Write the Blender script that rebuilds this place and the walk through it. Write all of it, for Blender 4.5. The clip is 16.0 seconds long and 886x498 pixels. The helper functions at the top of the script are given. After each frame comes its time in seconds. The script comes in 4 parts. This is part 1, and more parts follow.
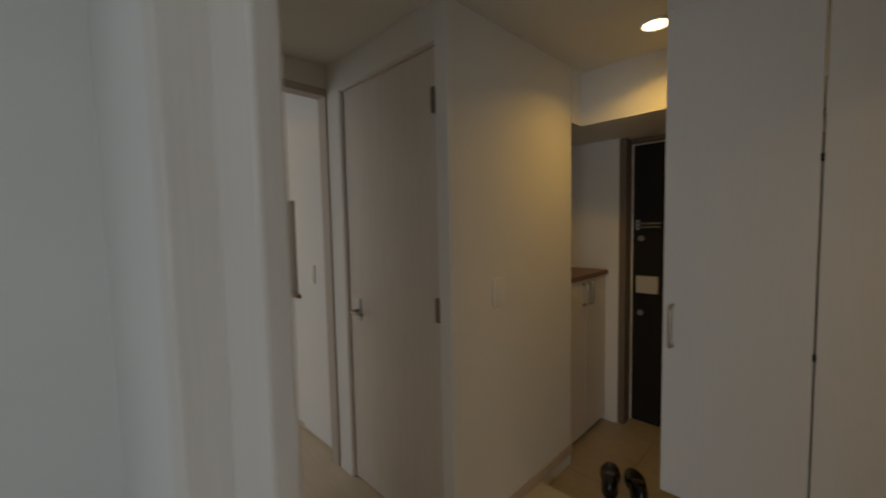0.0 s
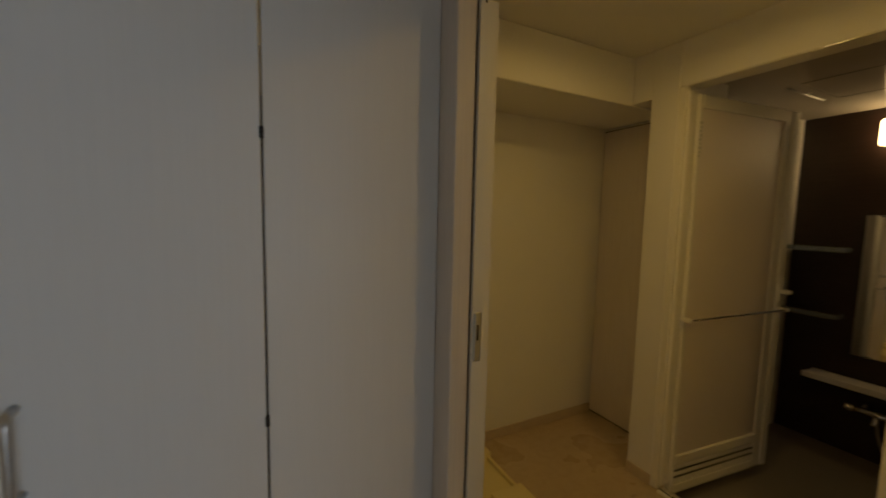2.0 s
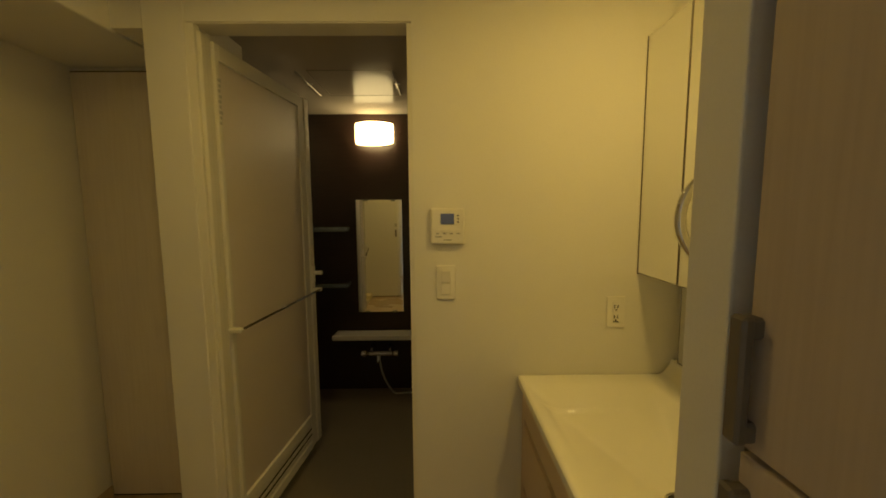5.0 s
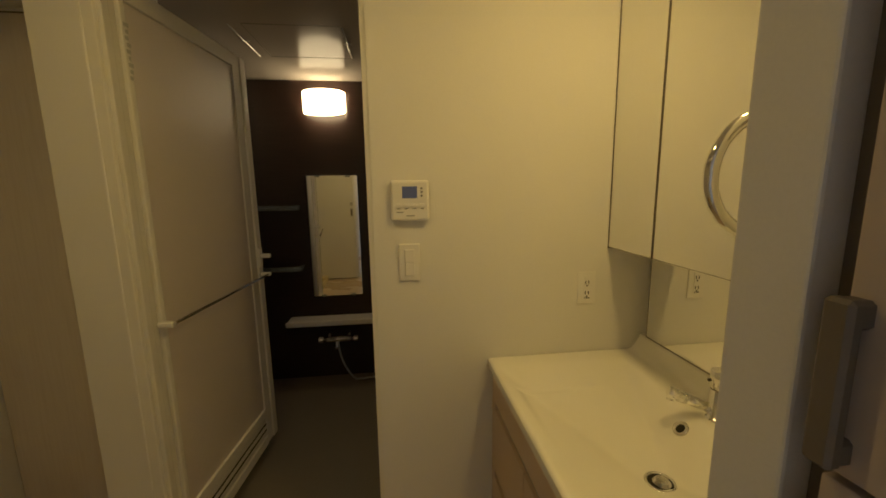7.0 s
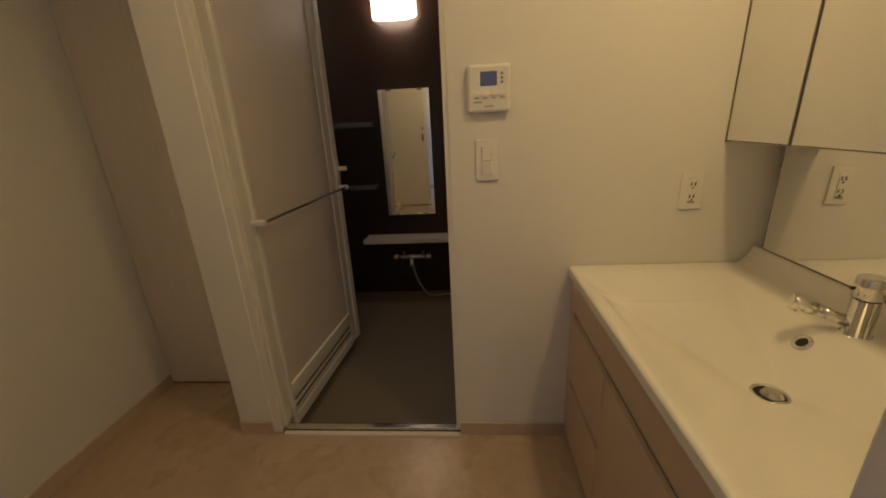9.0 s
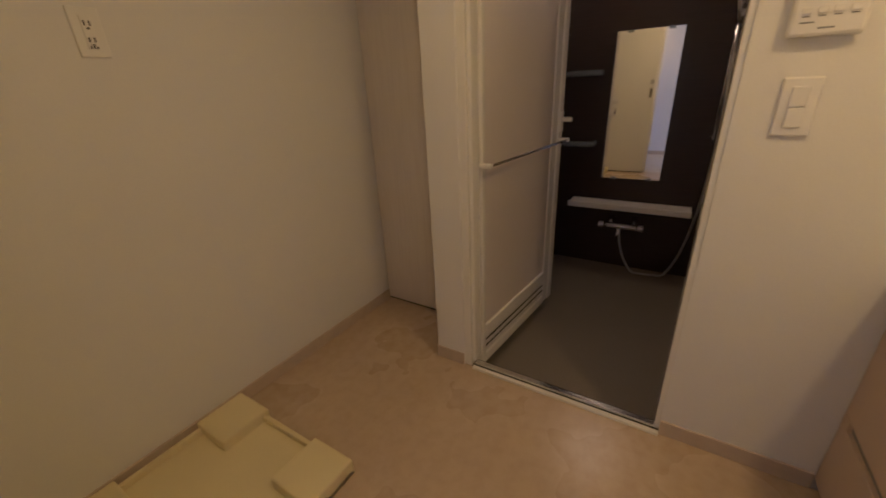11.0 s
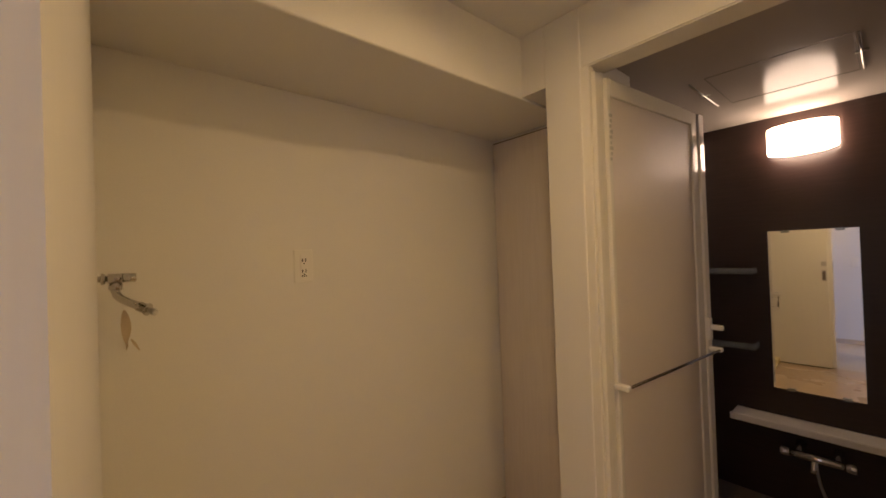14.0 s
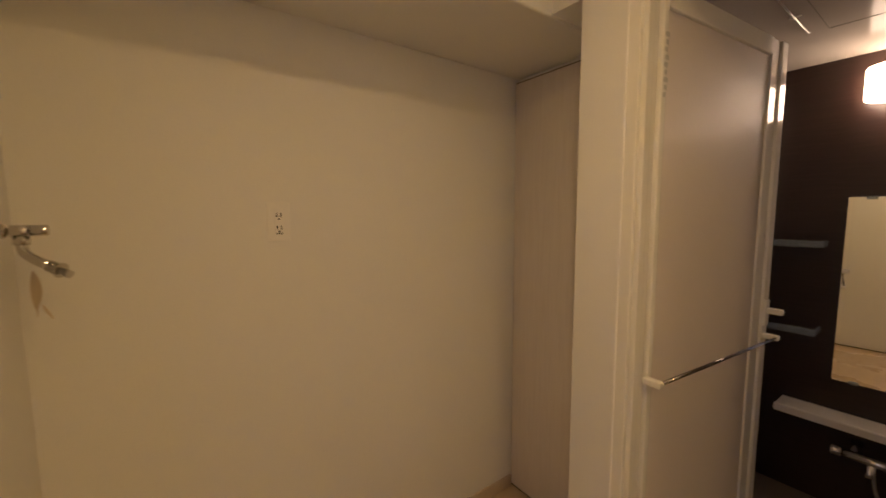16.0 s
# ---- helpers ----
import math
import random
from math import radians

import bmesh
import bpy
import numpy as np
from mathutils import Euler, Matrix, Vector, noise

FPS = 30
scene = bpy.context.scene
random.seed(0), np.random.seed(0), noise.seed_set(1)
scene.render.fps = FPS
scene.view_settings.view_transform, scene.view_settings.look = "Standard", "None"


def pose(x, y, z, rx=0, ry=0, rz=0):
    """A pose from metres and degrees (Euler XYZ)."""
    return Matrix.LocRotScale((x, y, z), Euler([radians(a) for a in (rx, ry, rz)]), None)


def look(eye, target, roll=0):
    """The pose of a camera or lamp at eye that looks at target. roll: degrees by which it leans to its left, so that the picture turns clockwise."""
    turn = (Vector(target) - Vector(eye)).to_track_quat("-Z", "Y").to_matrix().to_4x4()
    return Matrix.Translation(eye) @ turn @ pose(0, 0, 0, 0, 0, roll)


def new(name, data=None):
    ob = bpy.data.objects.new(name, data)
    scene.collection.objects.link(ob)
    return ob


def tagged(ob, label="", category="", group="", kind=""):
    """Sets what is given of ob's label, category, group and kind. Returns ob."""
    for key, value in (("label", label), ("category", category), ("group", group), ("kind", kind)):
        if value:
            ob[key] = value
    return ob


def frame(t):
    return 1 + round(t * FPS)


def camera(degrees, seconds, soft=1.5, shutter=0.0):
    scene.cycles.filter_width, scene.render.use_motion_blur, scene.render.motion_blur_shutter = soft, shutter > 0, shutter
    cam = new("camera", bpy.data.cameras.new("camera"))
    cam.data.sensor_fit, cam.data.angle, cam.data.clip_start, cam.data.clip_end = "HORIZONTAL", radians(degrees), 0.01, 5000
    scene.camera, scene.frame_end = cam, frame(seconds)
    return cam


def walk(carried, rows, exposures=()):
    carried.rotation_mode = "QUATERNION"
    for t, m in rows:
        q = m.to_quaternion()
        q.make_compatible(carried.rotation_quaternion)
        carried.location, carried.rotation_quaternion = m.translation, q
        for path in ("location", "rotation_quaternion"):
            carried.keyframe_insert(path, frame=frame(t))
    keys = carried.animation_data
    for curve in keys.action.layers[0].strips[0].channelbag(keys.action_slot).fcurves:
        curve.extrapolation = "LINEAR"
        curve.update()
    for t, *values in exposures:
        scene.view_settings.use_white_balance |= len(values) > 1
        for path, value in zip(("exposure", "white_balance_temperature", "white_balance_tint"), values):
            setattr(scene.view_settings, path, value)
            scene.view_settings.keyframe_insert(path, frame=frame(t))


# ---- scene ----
cam = camera(98.5, 16.0, soft=1.75, shutter=0.3)
PATH = [
    (0, (0.16, -0.2, 1.398), (-1.257, 1.206, 1.269), -1.2),
    (0.1, (0.153, -0.144, 1.381), (-1.193, 1.33, 1.26), -1.0),
    (0.2, (0.123, -0.095, 1.391), (-1.103, 1.48, 1.257), -0.9),
    (0.3, (0.101, -0.062, 1.407), (-1.011, 1.594, 1.26), -0.8),
    (0.4, (0.088, -0.02, 1.406), (-0.892, 1.718, 1.266), -0.5),
    (0.5, (0.094, 0.014, 1.412), (-0.742, 1.824, 1.265), 0.0),
    (0.8, (0.085, 0.121, 1.417), (-0.335, 2.07, 1.257), -0.3),
    (1, (0.09, 0.217, 1.414), (-0.103, 2.2, 1.236), 0.1),
    (1.5, (0.12, 0.411, 1.407), (0.462, 2.374, 1.231), -0.3),
    (2, (0.12, 0.567, 1.418), (1.016, 2.346, 1.235), 1.2),
    (2.5, (0.186, 0.704, 1.383), (1.526, 2.18, 1.223), 0.1),
    (2.7, (0.214, 0.77, 1.389), (1.699, 2.099, 1.215), -0.2),
    (3, (0.258, 0.81, 1.388), (1.921, 1.907, 1.216), 0.5),
    (3.5, (0.316, 0.889, 1.394), (2.175, 1.599, 1.187), 0.0),
    (4, (0.381, 0.898, 1.409), (2.331, 1.29, 1.198), -2.3),
    (4.5, (0.482, 0.885, 1.400), (2.467, 1.037, 1.202), -2.4),
    (5, (0.563, 0.873, 1.392), (2.553, 0.854, 1.182), -0.4),
    (7.5, (0.695, 0.897, 1.352), (2.661, 0.652, 1.027), -1.0),
    (8, (0.702, 0.905, 1.324), (2.661, 0.763, 0.913), -1.6),
    (10.3, (0.753, 0.956, 1.177), (2.467, 1.53, 0.32), -3.0),
    (10.5, (0.751, 0.988, 1.181), (2.426, 1.698, 0.349), -3.3),
    (11, (0.738, 1.053, 1.195), (2.288, 2.05, 0.418), -2.9),
    (11.5, (0.73, 1.073, 1.211), (2.183, 2.268, 0.53), -3.4),
    (12, (0.724, 1.094, 1.257), (2.101, 2.443, 0.726), -3.4),
    (12.5, (0.716, 1.095, 1.301), (2.076, 2.514, 0.929), -2.3),
    (13, (0.705, 1.09, 1.364), (2.066, 2.55, 1.243), -1.2),
    (13.5, (0.706, 1.069, 1.387), (2.064, 2.538, 1.346), -0.8),
    (14, (0.721, 1.062, 1.408), (2.016, 2.587, 1.428), -2.0),
    (14.5, (0.731, 1.059, 1.409), (1.957, 2.639, 1.434), -1.6),
    (15, (0.739, 1.1, 1.412), (1.878, 2.744, 1.381), -1.2),
    (15.5, (0.826, 1.158, 1.399), (1.899, 2.841, 1.28), -1.3),
    (16, (0.949, 1.19, 1.407), (2.121, 2.799, 1.212), -0.3),
]
EXPOSURES = [(0, -0.66, 7800, 15), (0.5, -0.48, 7000, 14), (1.5, -0.43, 6600, 13), (2.0, -0.4, 6900, 13), (3.0, -0.47, 8000, 11), (3.5, -0.3, 7900, 10), (4.2, -0.2, 7600, 4), (5.0, -0.05, 6750, 1), (7.5, 0.03, 5500, 18), (8.2, 0.08, 5250, 24), (10.3, 0.43, 5000, 37), (12.5, 0.78, 5150, 39), (16, 0.84, 5350, 38)]
walk(cam, [(t, look(eye, target, roll)) for t, eye, target, roll in PATH], EXPOSURES)

# ---- world and large lights ----
world = bpy.data.worlds.new("sky")
scene.world = world
world.use_nodes = True
sky = world.node_tree.nodes.new("ShaderNodeTexSky")
sky.sky_type, sky.sun_disc, sky.sun_elevation, sky.sun_rotation = "NISHITA", False, radians(35), radians(200)
world.node_tree.links.new(sky.outputs["Color"], world.node_tree.nodes["Background"].inputs["Color"])
world.node_tree.nodes["Background"].inputs["Strength"].default_value = 0.08


def area_lamp(name, at, target, size_x, size_y, watts, colour):
    data = bpy.data.lights.new(name, "AREA")
    data.shape, data.size, data.size_y, data.energy, data.color = "RECTANGLE", size_x, size_y, watts, colour
    ob = new(name, data)
    ob.matrix_world = look(at, target)
    return ob


def disc_lamp(name, at, size, watts, colour, spread=150):
    data = bpy.data.lights.new(name, "AREA")
    data.shape, data.size, data.energy, data.color, data.spread = "DISK", size, watts, colour, radians(spread)
    ob = new(name, data)
    ob.matrix_world = look(at, (at[0], at[1] + 0.0001, at[2] - 1))
    return ob


WARM, AMBER, DAY = (1.0, 0.64, 0.15), (1.0, 0.68, 0.24), (0.58, 0.77, 1.0)
area_lamp("daylight_room", (1.65, -3.42, 1.35), (1.65, 0, 1.2), 2.6, 1.7, 52, DAY)
area_lamp("daylight_living", (-4.2, -3.32, 1.4), (-4.2, 0, 1.2), 2.6, 1.8, 46, DAY)
disc_lamp("washroom_light", (1.35, 1.43, 2.255), 0.09, 2.1, WARM, 170)
disc_lamp("vanity_light", (1.33, 0.30, 2.255), 0.12, 4.6, WARM, 172)
disc_lamp("entrance_light", (-0.406, 1.725, 2.255), 0.11, 3.4, WARM, 140)
disc_lamp("living_light", (-3.17, 0.45, 2.385), 0.12, 4.5, AMBER)
disc_lamp("kitchen_light", (-4.45, 1.33, 2.385), 0.12, 6, AMBER)


# ---- materials ----
def material(name, colour, rough=0.5, metal=0.0, grain=0.0, stain=0.0, bump=0.0, scale=60.0, stretch=(1, 1, 1), second=None, coat=0.0):
    """A surface with fine grain, slow stains and relief, in object space."""
    m = bpy.data.materials.new(name)
    m.use_nodes = True
    t = m.node_tree
    b = t.nodes["Principled BSDF"]
    b.inputs["Roughness"].default_value, b.inputs["Metallic"].default_value = rough, metal
    b.inputs["Coat Weight"].default_value = coat
    place = t.nodes.new("ShaderNodeNewGeometry")
    mapping = t.nodes.new("ShaderNodeMapping")
    mapping.inputs["Scale"].default_value = stretch
    t.links.new(place.outputs["Position"], mapping.inputs["Vector"])
    fine, slow = t.nodes.new("ShaderNodeTexNoise"), t.nodes.new("ShaderNodeTexNoise")
    fine.inputs["Scale"].default_value, fine.inputs["Detail"].default_value = scale, 5
    slow.inputs["Scale"].default_value, slow.inputs["Detail"].default_value = 2.3, 3
    t.links.new(mapping.outputs["Vector"], fine.inputs["Vector"])
    t.links.new(place.outputs["Position"], slow.inputs["Vector"])
    dark = second or tuple(c * 0.72 for c in colour)
    mix1, mix2 = t.nodes.new("ShaderNodeMix"), t.nodes.new("ShaderNodeMix")
    for mix in (mix1, mix2):
        mix.data_type = "RGBA"
        mix.inputs["B"].default_value = (*dark, 1)
    mix1.inputs["A"].default_value = (*colour, 1)
    for noise_node, mix, amount in ((fine, mix1, grain), (slow, mix2, stain)):
        ramp = t.nodes.new("ShaderNodeMapRange")
        ramp.inputs["From Min"].default_value, ramp.inputs["From Max"].default_value = 0.4, 0.72
        ramp.inputs["To Max"].default_value = amount
        t.links.new(noise_node.outputs["Fac"], ramp.inputs["Value"])
        t.links.new(ramp.outputs["Result"], mix.inputs["Factor"])
    t.links.new(mix1.outputs["Result"], mix2.inputs["A"])
    t.links.new(mix2.outputs["Result"], b.inputs["Base Color"])
    rr = t.nodes.new("ShaderNodeMapRange")
    rr.inputs["To Min"].default_value, rr.inputs["To Max"].default_value = max(rough - 0.06, 0.02), min(rough + 0.08, 1)
    t.links.new(slow.outputs["Fac"], rr.inputs["Value"])
    t.links.new(rr.outputs["Result"], b.inputs["Roughness"])
    if bump:
        bn = t.nodes.new("ShaderNodeBump")
        bn.inputs["Strength"].default_value, bn.inputs["Distance"].default_value = bump, 0.002
        t.links.new(fine.outputs["Fac"], bn.inputs["Height"])
        t.links.new(bn.outputs["Normal"], b.inputs["Normal"])
    return m


def glow(name, colour, strength):
    m = bpy.data.materials.new(name)
    m.use_nodes = True
    b = m.node_tree.nodes["Principled BSDF"]
    b.inputs["Base Color"].default_value = (0.85, 0.83, 0.78, 1)
    b.inputs["Emission Color"].default_value, b.inputs["Emission Strength"].default_value = (*colour, 1), strength
    return m


PAPER = material("white_vinyl_wallpaper", (0.80, 0.785, 0.75), 0.75, grain=0.10, stain=0.06, bump=0.06, scale=260)
CEIL = material("white_ceiling_paper", (0.78, 0.765, 0.73), 0.8, grain=0.10, stain=0.05, bump=0.35, scale=240)
DOORWOOD = material("pale_wood_grain_laminate", (0.74, 0.68, 0.62), 0.42, grain=0.4, stain=0.18, bump=0.10, scale=9, stretch=(14, 14, 0.55), second=(0.62, 0.55, 0.49))
WHITEWOOD = material("white_wood_grain_laminate", (0.78, 0.77, 0.75), 0.45, grain=0.14, stain=0.10, bump=0.10, scale=9, stretch=(14, 14, 0.5), second=(0.68, 0.67, 0.65))
TRIM = material("white_painted_trim", (0.80, 0.79, 0.77), 0.4, grain=0.06, stain=0.0, bump=0.05, scale=90)
GREYTRIM = material("taupe_door_frame", (0.52, 0.46, 0.40), 0.45, grain=0.3, stain=0.1, scale=10, stretch=(12, 12, 0.6))
BROWNTRIM = material("dark_taupe_steel_frame", (0.20, 0.155, 0.12), 0.45, grain=0.2, stain=0.1, scale=30)
PVC = material("ivory_plastic_frame", (0.82, 0.80, 0.74), 0.08, grain=0.03, stain=0.0, scale=80)
PLASTIC = material("white_switch_plastic", (0.82, 0.80, 0.75), 0.35, grain=0.03, stain=0.03, scale=120)
CERAMIC = material("white_glossy_basin", (0.84, 0.82, 0.76), 0.08, grain=0.02, stain=0.03, scale=40, coat=0.4)
CHROME = material("polished_chrome", (0.78, 0.77, 0.75), 0.07, 1.0, grain=0.05, scale=40)
MIXERCHROME = material("bright_satin_chrome", (0.92, 0.91, 0.89), 0.12, 1.0, grain=0.04, scale=40)
TAPCHROME = material("dull_chrome", (0.62, 0.60, 0.56), 0.12, 1.0, grain=0.15, scale=40)
# ordinary chrome; the dark reflections on the thin bar are put into its colour
BARCHROME = material("chrome_with_dark_reflections", (0.20, 0.18, 0.16), 0.16, 1.0, grain=0.2, scale=40)
STEEL = material("brushed_steel", (0.56, 0.55, 0.53), 0.33, 1.0, grain=0.3, scale=30, stretch=(1, 1, 14))
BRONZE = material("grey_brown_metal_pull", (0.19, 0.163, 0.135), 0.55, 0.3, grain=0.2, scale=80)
DARK = material("black_shadow_gap", (0.02, 0.018, 0.016), 0.8, grain=0.1)
BLACKDOOR = material("dark_brown_entrance_door", (0.005, 0.004, 0.0035), 0.7, grain=0.5, stain=0.3, scale=10, stretch=(12, 12, 0.5), second=(0.018, 0.012, 0.009), bump=0.1)
BATHWALL = material("dark_brown_bath_panel", (0.022, 0.011, 0.008), 0.32, grain=0.6, stain=0.3, scale=11, stretch=(14, 0.6, 14), second=(0.04, 0.021, 0.015))
BATHWHITE = material("white_bath_panel", (0.76, 0.73, 0.68), 0.3, grain=0.05, stain=0.05, scale=60)
# white ceiling: its colour is darkened to hold back the wall lamp's light
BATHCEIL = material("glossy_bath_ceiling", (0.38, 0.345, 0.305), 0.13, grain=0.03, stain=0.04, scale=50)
BATHFLOOR = material("grey_bath_floor", (0.20, 0.175, 0.145), 0.5, grain=0.3, stain=0.15, bump=0.5, scale=120)
VINYL = material("mottled_beige_floor_sheet", (0.53, 0.42, 0.295), 0.27, grain=0.55, stain=0.14, bump=0.05, scale=21, second=(0.43, 0.315, 0.20))
HALLFLOOR = material("pale_wood_floor", (0.62, 0.56, 0.47), 0.3, grain=0.5, stain=0.2, bump=0.06, scale=7, stretch=(0.6, 13, 1), second=(0.5, 0.43, 0.34))
TILE = material("beige_entrance_tile", (0.42, 0.36, 0.28), 0.35, grain=0.4, stain=0.35, bump=0.1, scale=22, second=(0.32, 0.27, 0.2))
BASE = material("beige_vinyl_skirting", (0.58, 0.475, 0.355), 0.45, grain=0.3, stain=0.1, scale=20)
OAK = material("orange_brown_wood_top", (0.22, 0.105, 0.045), 0.36, grain=0.7, stain=0.3, bump=0.1, scale=9, stretch=(12, 0.7, 12), second=(0.16, 0.07, 0.028))
CABWOOD = material("mid_wood_grain_laminate", (0.54, 0.455, 0.38), 0.4, grain=0.45, stain=0.18, bump=0.1, scale=9, stretch=(14, 14, 0.55), second=(0.43, 0.35, 0.28))
PAN = material("cream_plastic_pan", (0.78, 0.68, 0.38), 0.4, grain=0.05, stain=0.12, bump=0.05, scale=70)
SHOE = material("black_polished_leather", (0.012, 0.011, 0.011), 0.22, grain=0.3, bump=0.2, scale=90)
RUBBER = material("black_rubber", (0.02, 0.02, 0.02), 0.7, grain=0.2, scale=60)
LCD = material("blue_grey_display", (0.13, 0.16, 0.40), 0.2)
PALEINK = material("pale_grey_print", (0.50, 0.49, 0.46), 0.6)
INK = material("grey_print", (0.22, 0.22, 0.22), 0.6)
CARD = material("buff_card_tag", (0.58, 0.48, 0.33), 0.7, grain=0.4, scale=60)
HOOD = material("pale_hood_steel", (0.66, 0.64, 0.60), 0.35, 0.25, grain=0.2, scale=20)
GRIP = material("grey_anodised_grip", (0.30, 0.295, 0.28), 0.42, 0.6, grain=0.15, scale=40, stretch=(0.5, 8, 8))
CLEAR = material("clear_shelf_plastic", (0.55, 0.62, 0.66), 0.15, grain=0.02)
FROST = material("frosted_door_panel", (0.74, 0.675, 0.63), 0.5, grain=0.2, stain=0.08, bump=0.5, scale=330)
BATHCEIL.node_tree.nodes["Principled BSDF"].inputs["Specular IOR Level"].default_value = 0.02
FROST.node_tree.nodes["Principled BSDF"].inputs["Transmission Weight"].default_value = 0.08
CLEAR.node_tree.nodes["Principled BSDF"].inputs["Transmission Weight"].default_value = 0.75
VANITY = material("smooth_beige_laminate", (0.56, 0.44, 0.325), 0.4, grain=0.12, stain=0.08, bump=0.04, scale=9, stretch=(14, 14, 0.55), second=(0.48, 0.37, 0.265))
SILVER = material("mirror_silver", (0.88, 0.88, 0.86), 0.01, 1.0)
SILVER.node_tree.nodes["Principled BSDF"].inputs["Roughness"].default_value = 0.01
for link in list(SILVER.node_tree.links):
    if link.to_socket.name in ("Roughness", "Base Color") and link.to_node.type == "BSDF_PRINCIPLED":
        SILVER.node_tree.links.remove(link)
SILVER.node_tree.nodes["Principled BSDF"].inputs["Base Color"].default_value = (0.88, 0.88, 0.86, 1)
LAMPGLOW = glow("lit_downlight", (1.0, 0.80, 0.48), 9)
BATHGLOW = glow("lit_opal_globe", (1.0, 0.72, 0.34), 11.0)


# ---- building helpers ----
def box(x0, x1, y0, y1, z0, z1, bevel=0.0, bm=None, segments=2):
    bm = bm or bmesh.new()
    made = bmesh.ops.create_cube(bm, size=1.0)["verts"]
    for v in made:
        v.co = Vector(((x0 + x1) / 2 + v.co.x * (x1 - x0), (y0 + y1) / 2 + v.co.y * (y1 - y0), (z0 + z1) / 2 + v.co.z * (z1 - z0)))
    if bevel:
        edges = list({e for v in made for e in v.link_edges})
        bmesh.ops.bevel(bm, geom=edges, offset=bevel, segments=segments, affect="EDGES", profile=0.5)
    return bm


def tube(points, radius, sides=14, bm=None, closed=False):
    """A round bar along a run of points."""
    bm = bm or bmesh.new()
    pts = [Vector(p) for p in points]
    n = len(pts)
    rings = []
    up = None
    for i, p in enumerate(pts):
        a, b = (pts[i - 1], pts[(i + 1) % n]) if closed else (pts[max(i - 1, 0)], pts[min(i + 1, n - 1)])
        way = (b - a).normalized()
        if up is None:
            up = way.orthogonal().normalized()
        up = (up - way * up.dot(way)).normalized()
        side = way.cross(up)
        r = radius[i] if isinstance(radius, (list, tuple)) else radius
        rings.append([bm.verts.new(p + (up * math.cos(k * math.tau / sides) + side * math.sin(k * math.tau / sides)) * r) for k in range(sides)])
    pairs = list(zip(rings, rings[1:])) + ([(rings[-1], rings[0])] if closed else [])
    for ra, rb in pairs:
        for k in range(sides):
            f = bm.faces.new((ra[k], ra[(k + 1) % sides], rb[(k + 1) % sides], rb[k]))
            f.smooth = True
    if not closed:
        bm.faces.new(rings[0][::-1])
        bm.faces.new(rings[-1])
    bmesh.ops.recalc_face_normals(bm, faces=bm.faces)
    return bm


def arc(centre, radius, a0, a1, n, plane="yz"):
    out = []
    for i in range(n + 1):
        a = radians(a0 + (a1 - a0) * i / n)
        u, w = radius * math.cos(a), radius * math.sin(a)
        d = {"yz": (0, u, w), "xz": (u, 0, w), "xy": (u, w, 0)}[plane]
        out.append(tuple(c + e for c, e in zip(centre, d)))
    return out


def mesh_object(name, bm, mat):
    low = Vector([min(v.co[i] for v in bm.verts) for i in range(3)])
    high = Vector([max(v.co[i] for v in bm.verts) for i in range(3)])
    c = (low + high) / 2
    for v in bm.verts:
        v.co -= c
    me = bpy.data.meshes.new(name)
    bm.to_mesh(me)
    bm.free()
    me.materials.append(mat)
    ob = new(name, me)
    ob.location = c
    return ob


def part(name, bm, mat, parent, label=""):
    ob = mesh_object(name, bm, mat)
    shift = Vector((0, 0, 0))
    p = parent
    while p:
        shift += p.location
        p = p.parent
    ob.parent = parent
    ob.location = ob.location - shift
    return tagged(ob, label)


def thing(name, at, label, category, group=""):
    ob = new(name)
    ob.location = at
    ob.empty_display_size = 0.05
    return tagged(ob, label, category, group)


def structure(name, bm, mat, label, category="wall"):
    return tagged(mesh_object(name, bm, mat), label, category, kind="structure")


def turned(bm, x, y, degrees):
    """Turn a mesh about the upright line through (x, y)."""
    bmesh.ops.rotate(bm, verts=bm.verts, cent=(x, y, 0), matrix=Matrix.Rotation(radians(degrees), 3, "Z"))
    return bm


H = 2.27          # ceiling of hall and washroom
LH = 2.40         # ceiling of the living room

# ---- large structure ----
structure("floor_bedroom", box(0.62, 3.1, -3.5, -0.15, -0.2, 0.0), HALLFLOOR, "pale wood-look floor of the bedroom", "floor")
structure("floor_hall", box(-1.87, 0.62, -3.5, 1.55, -0.2, 0.0), HALLFLOOR, "pale wood-look floor of the hallway", "floor")
structure("floor_living", box(-6.4, -1.87, -3.5, 3.4, -0.2, 0.0), HALLFLOOR, "pale wood-look floor of the living room", "floor")
structure("floor_alcove", box(1.99, 2.42, 1.766, 2.6, -0.2, 0.0), VINYL, "mottled beige stone-look vinyl floor of the alcove", "floor")
structure("floor_washroom", box(0.62, 1.99, -0.15, 2.6, -0.2, 0.0), VINYL, "mottled beige stone-look vinyl floor of the washroom", "floor")
structure("floor_entrance", box(-1.3, 0.62, 1.55, 2.9, -0.25, -0.07), TILE, "beige tiled floor of the entrance", "floor")
structure("floor_bath", box(2.09, 3.75, -0.1, 1.98, -0.25, -0.11), BATHFLOOR, "dark grey non-slip bathroom floor", "floor")
structure("ceiling", box(-1.87, 2.5, 0.0, 2.9, H, H + 0.1), CEIL, "white papered ceiling", "ceiling")
structure("ceiling_room", box(-1.87, 3.2, -3.6, 0.0, LH, LH + 0.1), CEIL, "white papered ceiling of the bedroom", "ceiling")
structure("ceiling_living", box(-6.5, -1.87, -3.6, 3.5, LH, LH + 0.1), CEIL, "white papered ceiling of the living room", "ceiling")

